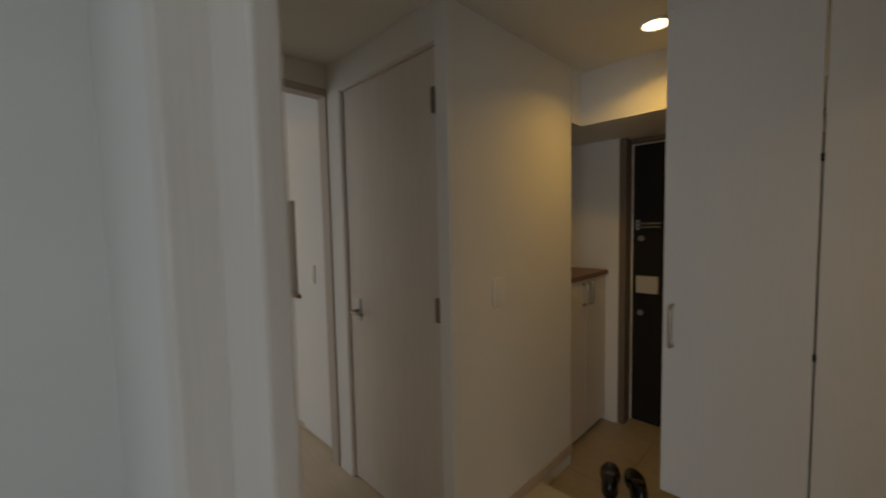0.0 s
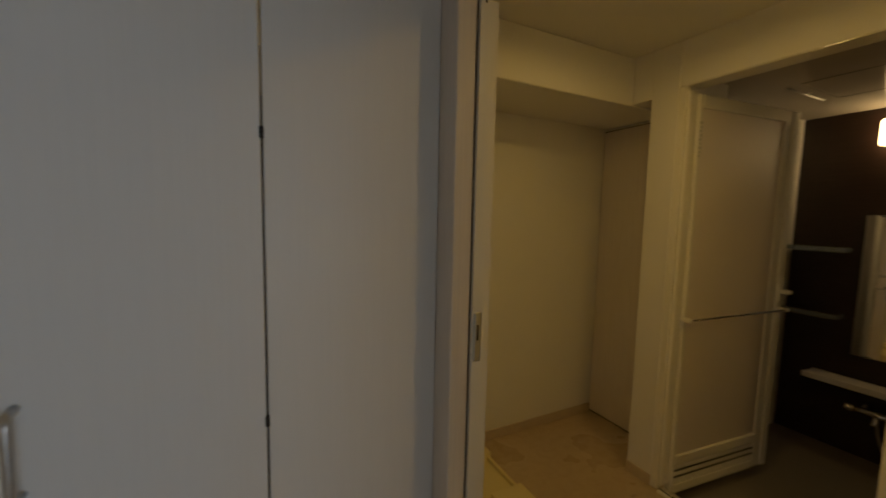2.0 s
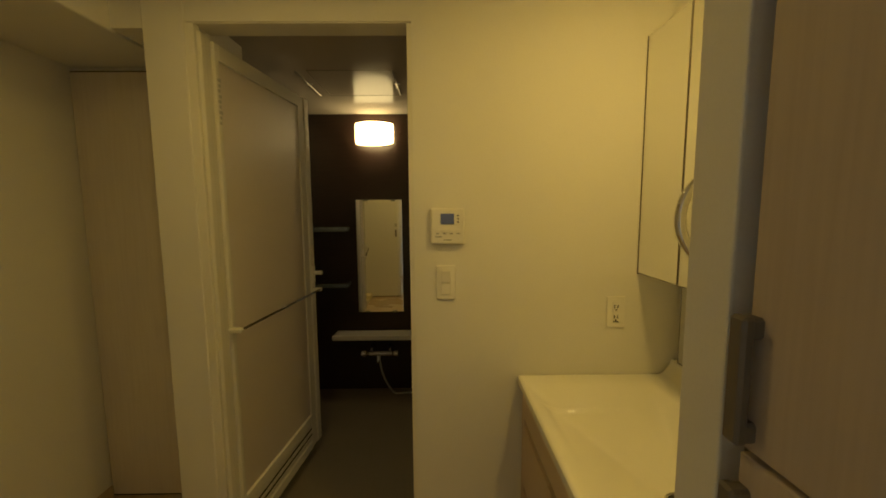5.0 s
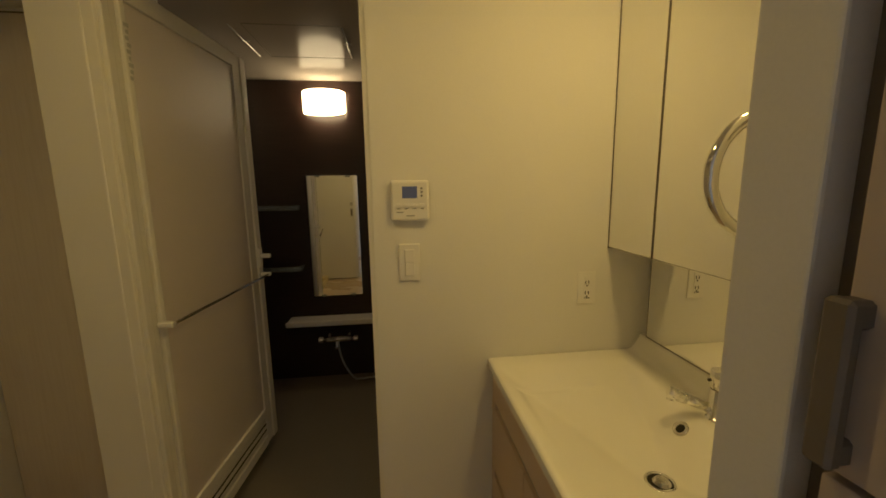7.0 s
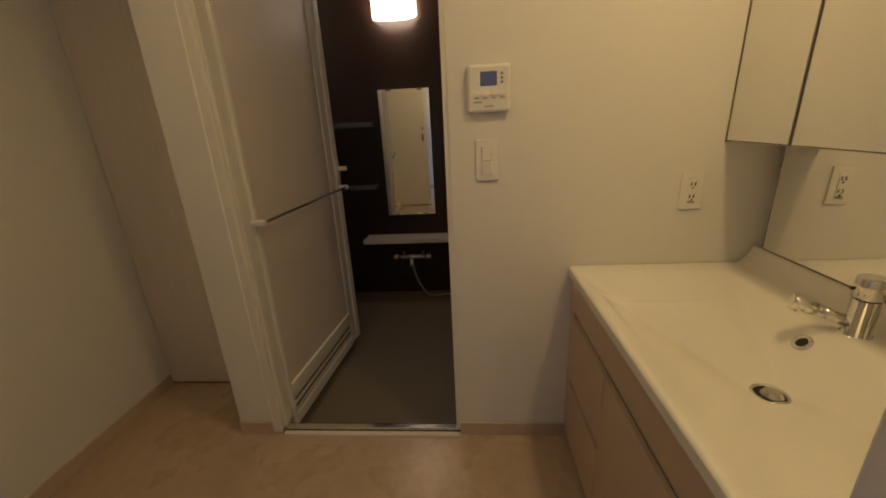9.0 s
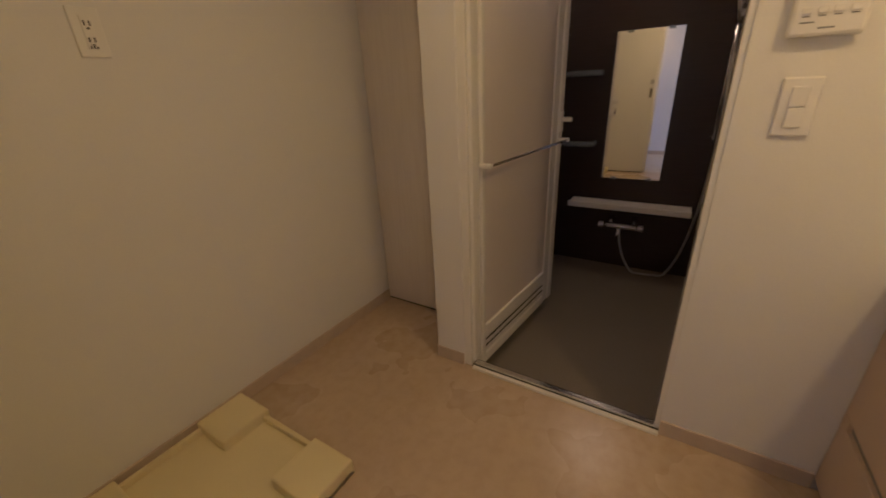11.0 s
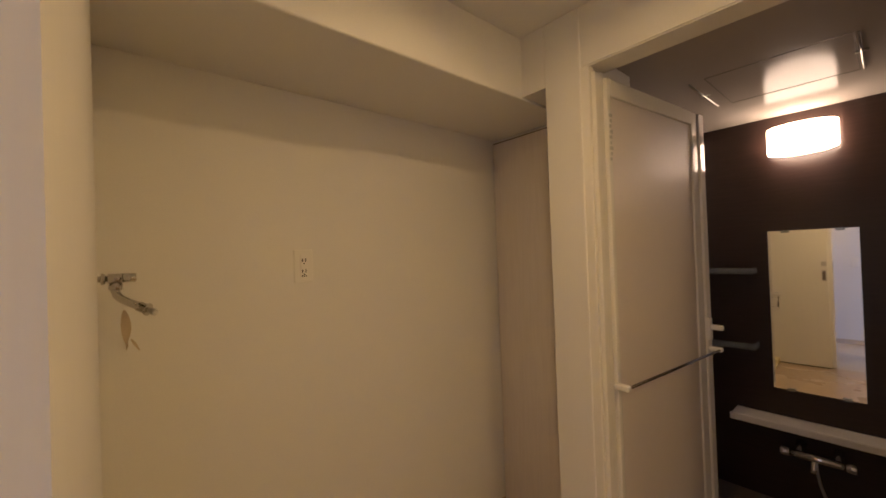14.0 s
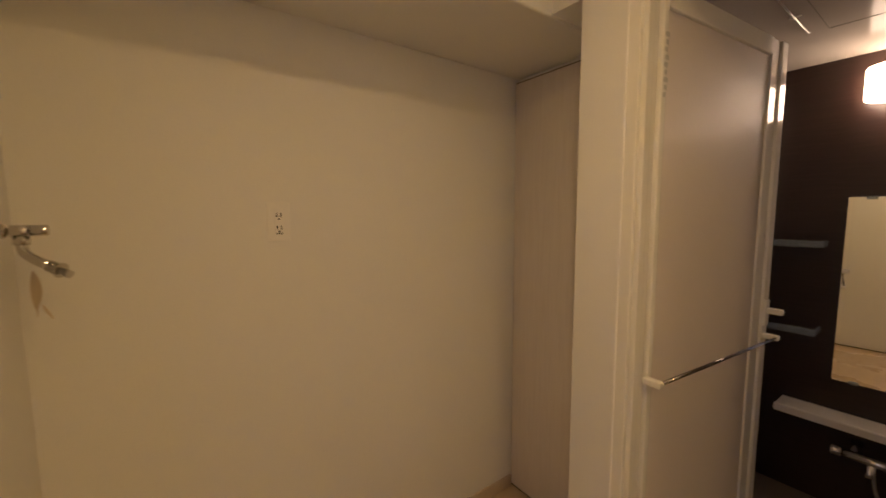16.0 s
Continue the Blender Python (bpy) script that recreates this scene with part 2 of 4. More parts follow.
# hall and entrance
structure("wall_entrance_side", box(-0.953, -0.895, 0.902, 1.905, -0.12, H), PAPER, "white papered wall beside the entrance")
structure("wall_shoe_recess", box(-1.4, -1.3, 1.91, 2.9, -0.08, H), PAPER, "white papered back of the shoe cabinet recess")
structure("wall_entrance_end", box(-1.3, -0.872, 2.565, 2.78, -0.08, H), PAPER, "white papered wall end beside the entrance door")
structure("wall_entrance_door", box(-1.3, 0.62, 2.78, 2.9, -0.08, H), PAPER, "wall around the entrance door")
structure("beam_entrance", box(-1.3, 0.555, 2.03, 2.78, 1.965, H), PAPER, "white papered beam above the entrance door", "beam")
structure("beam_recess", box(-1.3, -0.893, 1.91, 2.03, 1.965, H), PAPER, "white papered soffit above the shoe cabinet", "beam")
structure("wall_closet_side", box(0.556, 0.605, 1.49, 2.9, 0, H), PAPER, "white papered wall between closet and washroom")
structure("wall_toilet", box(-1.87, -0.955, 0.93, 1.03, 0, H), PAPER, "white papered wall behind the toilet door")
structure("wall_toilet_above", box(-1.80, -0.943, 0.868, 0.93, 2.115, H), PAPER, "white papered wall above the toilet door")
structure("wall_toilet_left", box(-1.80, -1.669, 0.868, 0.93, 0, 2.115), PAPER, "white papered wall beside the toilet door")
structure("wall_living_above", box(-1.88, -1.80, 0.0, 0.93, 2.15, LH), PAPER, "white papered wall above the living room opening")
structure("wall_living_north", box(-3.05, -1.87, 0.93, 1.05, 0, LH), PAPER, "white papered living room wall with the intercom")
structure("wall_living_jamb", box(-1.88, -1.80, 0.858, 0.93, 0, 2.11), GREYTRIM, "taupe jamb of the living room opening", "door frame")
structure("wall_living_head", box(-1.88, -1.80, 0.0, 0.93, 2.11, 2.15), GREYTRIM, "taupe head of the living room opening", "door frame")
structure("wall_kitchen_side", box(-3.15, -3.05, 1.05, 3.4, 0, LH), PAPER, "white papered kitchen side wall")
structure("wall_living_west", box(-6.5, -6.4, -3.5, 3.4, 0, LH), PAPER, "white papered far wall of the living room")
structure("wall_kitchen_back", box(-6.4, -3.05, 3.3, 3.4, 0, LH), PAPER, "white papered kitchen end wall")
structure("wall_kitchen_hood", box(-5.5, -5.4, 0.98, 3.3, 0, LH), PAPER, "papered wall behind the range hood")
structure("wall_room_west", box(-1.95, -1.87, -3.5, 0.0, 0, LH), PAPER, "white papered bedroom wall")
structure("wall_room_east", box(3.1, 3.2, -3.5, -0.105, 0, LH), PAPER, "white papered bedroom wall")
structure("wall_room_hall_left", box(-1.87, -0.58, -0.083, 0.0, 0, LH), PAPER, "white papered wall beside the bedroom doorway")
structure("wall_room_hall_right", box(0.60, 2.085, -0.15, -0.06, 0, LH), PAPER, "white papered wall behind the vanity")
structure("wall_room_bath", box(2.085, 3.1, -0.15, -0.104, 0, LH), PAPER, "white papered bedroom wall")
structure("wall_room_hall_above", box(-0.58, 0.60, -0.083, 0.0, 2.1, LH), PAPER, "white papered wall above the bedroom doorway")
for name, x0, x1, lx0, lx1, z0, z1 in (("south_room", -1.95, 3.2, 0.35, 2.95, 0.45, 2.2), ("south_living", -6.5, -1.95, -5.5, -2.9, 0.3, 2.2)):
    structure("wall_" + name + "_low", box(x0, x1, -3.6, -3.5, 0, z0), PAPER, "white wall below the window")
    structure("wall_" + name + "_high", box(x0, x1, -3.6, -3.5, z1, LH), PAPER, "white wall above the window")
    structure("wall_" + name + "_west", box(x0, lx0, -3.6, -3.5, z0, z1), PAPER, "white wall beside the window")
    structure("wall_" + name + "_east", box(lx1, x1, -3.6, -3.5, z0, z1), PAPER, "white wall beside the window")

# stepped frame of the bedroom doorway
casing = structure("door_frame_bedroom", box(-0.585, -0.50, -0.095, 0.012, 0, 2.15, 0.004), DOORWOOD, "pale wood-grain bedroom door frame", "door frame")
part("door_stop", box(-0.50, -0.333, -0.03, 0.012, 0, 2.10, 0.006), DOORWOOD, casing)

# washroom walls
structure("wall_alcove_back", box(0.60, 2.45, 2.484, 2.58, 0, H), PAPER, "white papered laundry alcove wall")
structure("wall_washroom_west", box(0.605, 0.664, 2.12, 2.484, 0, H), PAPER, "white papered wall behind the sliding door")
structure("wall_washroom_head", box(0.556, 0.70, 0.58, 2.12, 2.05, H), PAPER, "white papered wall above the washroom doorway")
structure("wall_washroom_south", box(0.56, 0.66, -0.06, 0.58, 0, H), PAPER, "white papered wall beside the washroom doorway")
structure("soffit_alcove", box(0.664, 2.40, 2.02, 2.484, 2.02, H, 0.006), PAPER, "white papered beam over the laundry alcove", "beam")
structure("wall_bath_front", box(1.995, 2.09, -0.06, 0.968, 0, H), PAPER, "white papered wall with the bath controls")
structure("wall_bath_above", box(1.995, 2.09, 0.968, 1.766, 2.055, H), PAPER, "white papered wall above the bathroom door")
structure("wall_bath_nib", box(1.988, 2.40, 1.766, 1.912, 0, H, 0.004), PAPER, "white papered wall end beside the bathroom door")
structure("wall_alcove_above", box(1.988, 2.32, 1.912, 2.02, 2.03, H), PAPER, "white papered wall above the alcove cupboard")
structure("wall_alcove_side", box(2.335, 2.42, 1.912, 2.484, 0, H), PAPER, "wall behind the alcove cupboard")
structure("wall_vanity_stub", box(0.928, 0.995, -0.06, 0.588, 0, H, 0.003), PAPER, "white papered wall end beside the vanity")

# bathroom shell
structure("wall_bath_mirror", box(3.645, 3.74, -0.1, 1.98, -0.11, 2.2), BATHWALL, "dark brown wood-grain bathroom wall panel")
structure("wall_bath_north", box(2.401, 3.645, 1.905, 1.98, -0.11, 2.2), BATHWHITE, "white bathroom wall panel")
structure("wall_bath_south", box(2.09, 3.645, -0.1, -0.04, -0.11, 2.2), BATHWHITE, "white bathroom wall panel")
structure("wall_bath_west", box(2.09, 2.10, -0.04, 0.94, -0.11, 2.2), BATHWHITE, "white bathroom wall panel")
structure("ceiling_bath", box(2.09, 3.645, -0.04, 1.905, 2.13, 2.2), BATHCEIL, "glossy white bathroom ceiling, its colour darkened against the lamp light", "ceiling")

# ---- entrance and hall ----
def bifold_door():
    t = thing("bifold_door", (0.13, 1.475, 0.30), "white wood-grain bifold closet door hung from a track", "door")
    part("panel", box(-0.29, 0.1415, 1.465, 1.488, 0.30, 2.18, 0.003), WHITEWOOD, t)
    part("panel", box(0.1460, 0.555, 1.465, 1.488, 0.30, 2.18, 0.003), WHITEWOOD, t)
    part("track", box(-0.29, 0.556, 1.466, 1.487, 2.18, H), TRIM, t)
    part("edge_strip", box(0.132, 0.155, 1.488, 1.492, 0.46, 1.66), BRONZE, t, "dark strip behind the joint")
    for z in (0.42, 0.95, 1.58):
        part("hinge", box(0.139, 0.148, 1.461, 1.47, z - 0.012, z + 0.012, 0.001), DARK, t, "small dark hinge")
    part("handle", tube([(-0.255, 1.465, 0.905), (-0.255, 1.435, 0.908), (-0.255, 1.433, 0.93), (-0.255, 1.433, 1.04), (-0.255, 1.435, 1.062), (-0.255, 1.465, 1.065)], 0.008), STEEL, t, "brushed steel bar handle")


bifold_door()


def toilet_door():
    t = tagged(mesh_object("door_1", box(-1.655, -0.945, 0.885, 0.92, 0.008, 2.10, 0.003), DOORWOOD), "closed pale wood-grain toilet door with steel lever", "door", kind="structure")
    part("frame", box(-0.942, -0.874, 0.866, 0.901, 0, H, 0.003), TRIM, t, "white painted casing")
    part("frame", box(-1.668, -1.657, 0.872, 0.93, 0, 2.114), DOORWOOD, t, "thin pale frame edge")
    part("frame", box(-1.657, -0.942, 0.872, 0.93, 2.103, 2.114), DOORWOOD, t, "thin pale frame edge")
    for z in (0.17, 1.045, 1.89):
        part("hinge", box(-0.965, -0.939, 0.862, 0.89, z - 0.05, z + 0.05, 0.003), BRONZE, t, "dark metal hinge")
    plate = part("handle_plate", box(-1.587, -1.549, 0.877, 0.886, 0.90, 1.02, 0.004), STEEL, t, "brushed steel plate")
    part("lever", tube([(-1.568, 0.88, 0.955), (-1.568, 0.835, 0.955), (-1.552, 0.828, 0.955), (-1.462, 0.828, 0.955)], 0.009), STEEL, plate)


toilet_door()


def wall_switch(at, axis, label, rockers=2, w=0.078, h=0.13):
    """A flat switch plate; axis is the way that it faces."""
    t = thing("light_switch", at, label, "switch")
    x, y, z = at

    def slab(u0, u1, z0, z1, d0, d1, bevel):
        if axis == "-x":
            return box(x - d1, x - d0, y + u0, y + u1, z + z0, z + z1, bevel)
        if axis == "+x":
            return box(x + d0, x + d1, y + u0, y + u1, z + z0, z + z1, bevel)
        return box(x + u0, x + u1, y - d1, y - d0, z + z0, z + z1, bevel)

    part("plate", slab(-w / 2, w / 2, -h / 2, h / 2, 0, 0.008, 0.003), PLASTIC, t)
    for k in range(rockers):
        z0 = -h * 0.36 + k * h * 0.72 / rockers
        part("rocker", slab(-w * 0.23, w * 0.23, z0 + 0.001, z0 + h * 0.72 / rockers - 0.001, 0.006, 0.012, 0.002), PLASTIC, t)
    return t


def wall_socket(at, axis, label, w=0.07, h=0.122):
    t = thing("wall_socket", at, label, "socket")
    x, y, z = at

    def slab(u0, u1, z0, z1, d0, d1, bevel=0.0):
        if axis == "-x":
            return box(x - d1, x - d0, y - u1, y - u0, z + z0, z + z1, bevel)
        return box(x + u0, x + u1, y - d1, y - d0, z + z0, z + z1, bevel)

    part("plate", slab(-w / 2, w / 2, -h / 2, h / 2, 0, 0.007, 0.003), PLASTIC, t)
    part("insert", slab(-0.013, 0.013, -0.042, 0.042, 0.005, 0.010, 0.002), PLASTIC, t)
    for zc in (-0.018, 0.022):
        for u in (-0.006, 0.006):
            part("slot", slab(u - 0.0018, u + 0.0018, zc - 0.006, zc + 0.006, 0.0095, 0.0108), DARK, t)
        part("earth_hole", slab(-0.003, 0.003, zc - 0.015, zc - 0.010, 0.0095, 0.0108), DARK, t)
    for u in (-0.007, 0.0, 0.007):
        part("earth_hole", slab(u - 0.0022, u + 0.0022, -0.039, -0.034, 0.0095, 0.0108), DARK, t)
    return t


wall_switch((-0.895, 1.198, 1.085), "+x", "ivory double light switch on the white entrance wall", 2, 0.095, 0.13)


def shoe_cabinet():
    t = thing("shoe_cabinet", (-1.12, 2.24, -0.07), "pale wood-grain shoe cabinet below an orange-brown top", "cabinet")
    part("body", box(-1.295, -0.975, 1.915, 2.56, 0.0, 1.017), DOORWOOD, t)
    part("plinth", box(-1.295, -1.0, 1.915, 2.56, -0.07, 0.0), DOORWOOD, t)
    for y0, y1, hy in ((1.918, 2.235, 2.195), (2.241, 2.558, 2.28)):
        d = part("door", box(-0.975, -0.957, y0, y1, -0.03, 1.013, 0.002), DOORWOOD, t)
        part("handle", tube([(-0.957, hy, 0.85), (-0.928, hy, 0.853), (-0.926, hy, 0.87), (-0.926, hy, 0.97), (-0.928, hy, 0.987), (-0.957, hy, 0.99)], 0.008), STEEL, d, "brushed steel bar handle")


shoe_cabinet()
tagged(mesh_object("cabinet_top", box(-1.298, -0.942, 1.913, 2.562, 1.018, 1.050, 0.003), OAK), "orange-brown wooden top on the shoe cabinet", "worktop")


def entrance_door():
    t = tagged(mesh_object("door_2", box(-0.825, 0.02, 2.70, 2.745, -0.062, 1.936, 0.002), BLACKDOOR), "dark brown steel entrance door with pale letter box", "door", kind="structure")
    part("frame", box(-0.871, -0.829, 2.572, 2.78, -0.07, 1.963, 0.003), BROWNTRIM, t, "taupe painted metal frame")
    part("frame", box(-0.825, 0.55, 2.655, 2.78, 1.936, 1.965, 0.003), BROWNTRIM, t, "taupe painted metal frame")
    part("frame", box(0.02, 0.08, 2.655, 2.78, -0.07, 1.936, 0.003), BROWNTRIM, t, "taupe painted metal frame")
    part("gasket", box(-0.829, -0.820, 2.682, 2.699, -0.062, 1.93, 0.002), TRIM, t, "thin pale edge strip")
    part("gasket", box(-0.820, 0.018, 2.682, 2.699, 1.922, 1.931, 0.002), TRIM, t, "thin pale edge strip")
    for z in (1.33, 0.80):
        part("lock", tube([(-0.765, 2.70, z - 0.06), (-0.765, 2.685, z - 0.06)], 0.020), GRIP, t, "dull steel thumb-turn lock")
    guard = part("door_guard", box(-0.80, -0.775, 2.68, 2.70, 1.33, 1.40, 0.003), STEEL, t, "steel door guard")
    part("arm", tube([(-0.79, 2.675, 1.375), (-0.64, 2.675, 1.375)], 0.006), STEEL, guard)
    part("arm", tube([(-0.79, 2.675, 1.35), (-0.64, 2.675, 1.35)], 0.006), STEEL, guard)
    part("letter_box", box(-0.79, -0.65, 2.665, 2.70, 0.885, 1.005, 0.004), HOOD, t, "pale grey letter box cover")


entrance_door()


def shoe(x, y, turn):
    t = thing("dress_shoe", (x, y, -0.07), "black polished leather dress shoe on the entrance tiles", "shoe", "pair of shoes by the door")
    bm = bmesh.new()
    outline = []
    n = 26
    for i in range(n):
        a = math.tau * i / n
        v = -math.cos(a)
        w = 0.054 * (1 - 0.22 * math.exp(-((v + 0.1) / 0.35) ** 2)) * (1 if v > 0 else 0.86)
        outline.append((math.sin(a) * w * 1.08, v * 0.160))
    levels = [(0.012, 1.0, 1.0), (0.026, 1.03, 1.0), (0.040, 0.97, 0.86), (0.054, 0.82, 0.52), (0.064, 0.64, 0.10)]
    rings = []
    for z, k, toe in levels:
        ring = []
        for px, py in outline:
            lift = 1.0 + (0.55 if py < 0.0 else -0.25) * (z / 0.06) * min(abs(py) / 0.09, 1)
            ring.append(bm.verts.new((x + px * k, y + py * (toe if py > 0 else 0.5 + k / 2), -0.07 + z * lift)))
        rings.append(ring)
    for ra, rb in zip(rings, rings[1:]):
        for i in range(n):
            bm.faces.new((ra[i], ra[(i + 1) % n], rb[(i + 1) % n], rb[i])).smooth = True
    bm.faces.new(rings[0][::-1])
    top = bm.faces.new(rings[-1])
    bmesh.ops.inset_region(bm, faces=[top], thickness=0.006, depth=-0.03)
    part("upper", turned(bm, x, y, turn), SHOE, t)
    sole = bmesh.new()
    low = [sole.verts.new((x + px * 1.04, y + py * 1.02, -0.07)) for px, py in outline]
    high = [sole.verts.new((x + px * 1.04, y + py * 1.02, -0.057)) for px, py in outline]
    for i in range(n):
        sole.faces.new((low[i], low[(i + 1) % n], high[(i + 1) % n], high[i]))
    sole.faces.new(low[::-1])
    sole.faces.new(high)
    part("sole", turned(sole, x, y, turn), RUBBER, t, "black rubber sole")


shoe(-0.660, 1.902, 20)
shoe(-0.531, 1.936, 28)


def downlight(x, y, z, label):
    t = thing("downlight", (x, y, z), label, "ceiling light", "recessed downlights")
    part("ring", tube(arc((x, y, z - 0.004), 0.06, 0, 345, 23, "xy"), 0.006, 8, closed=True), TRIM, t, "white trim ring")
    bm = bmesh.new()
    bmesh.ops.create_circle(bm, cap_ends=True, segments=28, radius=0.056, matrix=Matrix.Translation((x, y, z - 0.003)))
    part("lens", bm, LAMPGLOW, t, "warm glowing lens")


downlight(-0.406, 1.725, H, "lit round downlight in the entrance ceiling")
downlight(1.35, 1.43, H, "lit round downlight in the washroom ceiling")
downlight(1.33, 0.30, H, "lit round downlight above the vanity")
downlight(-3.17, 0.45, LH, "lit round downlight in the living room ceiling")
downlight(-4.45, 1.33, LH, "lit round downlight in the kitchen ceiling")

# ---- sliding door of the washroom ----
jamb = structure("door_frame_washroom", box(0.556, 0.607, 1.380, 1.488, 0, 2.05, 0.003), DOORWOOD, "white wood-grain jamb of the washroom doorway", "door frame")
part("head", box(0.556, 0.608, 0.58, 1.380, 1.965, 2.05, 0.003), WHITEWOOD, jamb)
part("head", box(0.645, 0.70, 0.58, 1.380, 1.965, 2.05, 0.003), WHITEWOOD, jamb)
part("track", box(0.609, 0.644, 0.58, 1.380, 1.985, 2.05), DARK, jamb, "dark sliding track slot")


def prism(outline, z0, z1, bm=None):
    bm = bm or bmesh.new()
    low = [bm.verts.new((x, y, z0)) for x, y in outline]
    high = [bm.verts.new((x, y, z1)) for x, y in outline]
    n = len(outline)
    for i in range(n):
        bm.faces.new((low[i], low[(i + 1) % n], high[(i + 1) % n], high[i]))
    bm.faces.new(low[::-1])
    bm.faces.new(high)
    bmesh.ops.recalc_face_normals(bm, faces=bm.faces)
    return bm


def sliding_door():
    leaf = prism([(0.612, 1.372), (0.640, 1.372), (0.640, 1.408), (0.686, 1.408), (0.686, 2.112), (0.630, 2.112), (0.630, 1.488), (0.612, 1.488)], 0.012, 1.946)
    t = tagged(mesh_object("door_3", leaf, WHITEWOOD), "white wood-grain sliding washroom door standing open", "door", kind="structure")
    plate = part("lock_plate", box(0.616, 0.6375, 1.369, 1.373, 1.045, 1.172, 0.004), STEEL, t, "brushed steel edge lock plate")
    part("keyhole", box(0.6245, 0.6295, 1.3682, 1.3695, 1.10, 1.14), DARK, plate)
    for zz in (1.918, 1.930):
        part("screw", tube([(0.627, 1.3735, zz), (0.627, 1.3705, zz)], 0.003, 10), DARK, t, "small dark screw")
    # dark strip added to draw the gap line between jamb and leaf
    part("gap_strip", box(0.6075, 0.6115, 1.380, 1.388, 0.012, 1.946), BRONZE, t, "thin dark gap line along the jamb")
    pull = part("flush_pull", box(0.685, 0.6872, 1.420, 1.456, 0.955, 1.075, 0.0006), STEEL, t, "brushed metal flush pull")
    part("recess", box(0.687, 0.6878, 1.427, 1.449, 0.967, 1.063), BRONZE, pull)
    turn = part("lock_plate", box(0.685, 0.6868, 1.418, 1.458, 1.118, 1.168, 0.0005), STEEL, t, "square steel plate")
    part("thumb_turn", tube([(0.6865, 1.438, 1.143), (0.6885, 1.438, 1.143)], 0.008, 16), STEEL, turn)
    # added black strip: draws the shadow in the gap below the leaf
    part("gap_shade_strip", box(0.632, 0.684, 1.410, 2.11, 0.003, 0.014), DARK, t, "dark strip for the shade in the gap along the floor")


sliding_door()


def tall_cabinet():
    t = thing("tall_cabinet", (0.79, 0.27, 0), "tall pale wood-grain washroom cabinet with two stacked doors", "cabinet")
    part("body", box(0.665, 0.926, -0.055, 0.545, 0.0, H - 0.005), CABWOOD, t)
    part("filler", box(0.903, 0.9275, 0.545, 0.562, 0.0, H - 0.005), BRONZE, t, "dark recessed filler strip")
    for z0, z1, h0 in ((0.05, 1.161, 1.013), (1.167, H - 0.03, 1.176)):
        d = part("door", box(0.667, 0.902, 0.545, 0.588, z0, z1, 0.002), CABWOOD, t)
        w = 0.577
        bm = box(0.886, 0.903, w + 0.006, w + 0.026, h0, h0 + 0.020, 0.003, segments=1)
        box(0.886, 0.903, w + 0.006, w + 0.026, h0 + 0.098, h0 + 0.118, 0.003, bm, segments=1)
        box(0.885, 0.904, w + 0.018, w + 0.030, h0 - 0.001, h0 + 0.119, 0.003, bm, segments=1)
        part("handle", bm, BRONZE, d, "grey-brown metal bow handle")


tall_cabinet()

# ---- vanity ----
def vanity():
    t = thing("vanity_cabinet", (1.5, 0.27, 0), "pale beige vanity cabinet with two rows of drawers", "cabinet")
    part("body", box(1.004, 1.992, -0.055, 0.532, 0.04, 0.585), VANITY, t)
    part("plinth", box(1.004, 1.992, -0.055, 0.49, 0.0, 0.04), DARK, t)
    part("drawer_front", box(1.006, 1.990, 0.532, 0.552, 0.585, 0.712, 0.002), VANITY, t)
    part("door", box(1.006, 1.630, 0.532, 0.552, 0.045, 0.555, 0.002), VANITY, t)
    for z0, z1 in ((0.31, 0.555), (0.045, 0.28)):
        part("drawer_front", box(1.634, 1.990, 0.532, 0.552, z0, z1, 0.002), VANITY, t)
    part("grip_channel", box(1.006, 1.95, 0.532, 0.540, 0.555, 0.585), GRIP, t, "dark grey metal grip channel")
    part("grip_channel", box(1.634, 1.95, 0.532, 0.540, 0.28, 0.31), GRIP, t, "dark grey metal grip channel")
    for z0, z1 in ((0.555, 0.585), (0.28, 0.31)):
        part("end_stile", box(1.95, 1.990, 0.532, 0.552, z0, z1), VANITY, t)


vanity()


def soft_max(values, k):
    top = max(values)
    return top + math.log(sum(math.exp(k * (v - top)) for v in values)) / k


def ease(v):
    v = min(max(v, 0), 1)
    return v * v * (3 - 2 * v)


def basin_height(x, y):
    """Moulded surface: four slopes meet the bottom of the bowl, with a cove up to the mirror."""
    left, right = 0.742 - (1.915 - x) * 0.265, 0.742 - (x - 1.03) * 0.265
    back, front = 0.742 - (y - 0.092) * 0.95, 0.742 - (0.552 - y) * 0.42
    bowl = soft_max([0.622, left, right, back, front], 260)
    lip = 0.007 * ease((1.796 - x) / 0.012) * ease((x - 1.45) / 0.3) * ease((y - 0.20) / 0.08) * ease((0.53 - y) / 0.03)
    return -soft_max([-bowl, -0.743], 260) - lip + 0.05 * max(0, 1 - (y + 0.03) / 0.05) ** 2


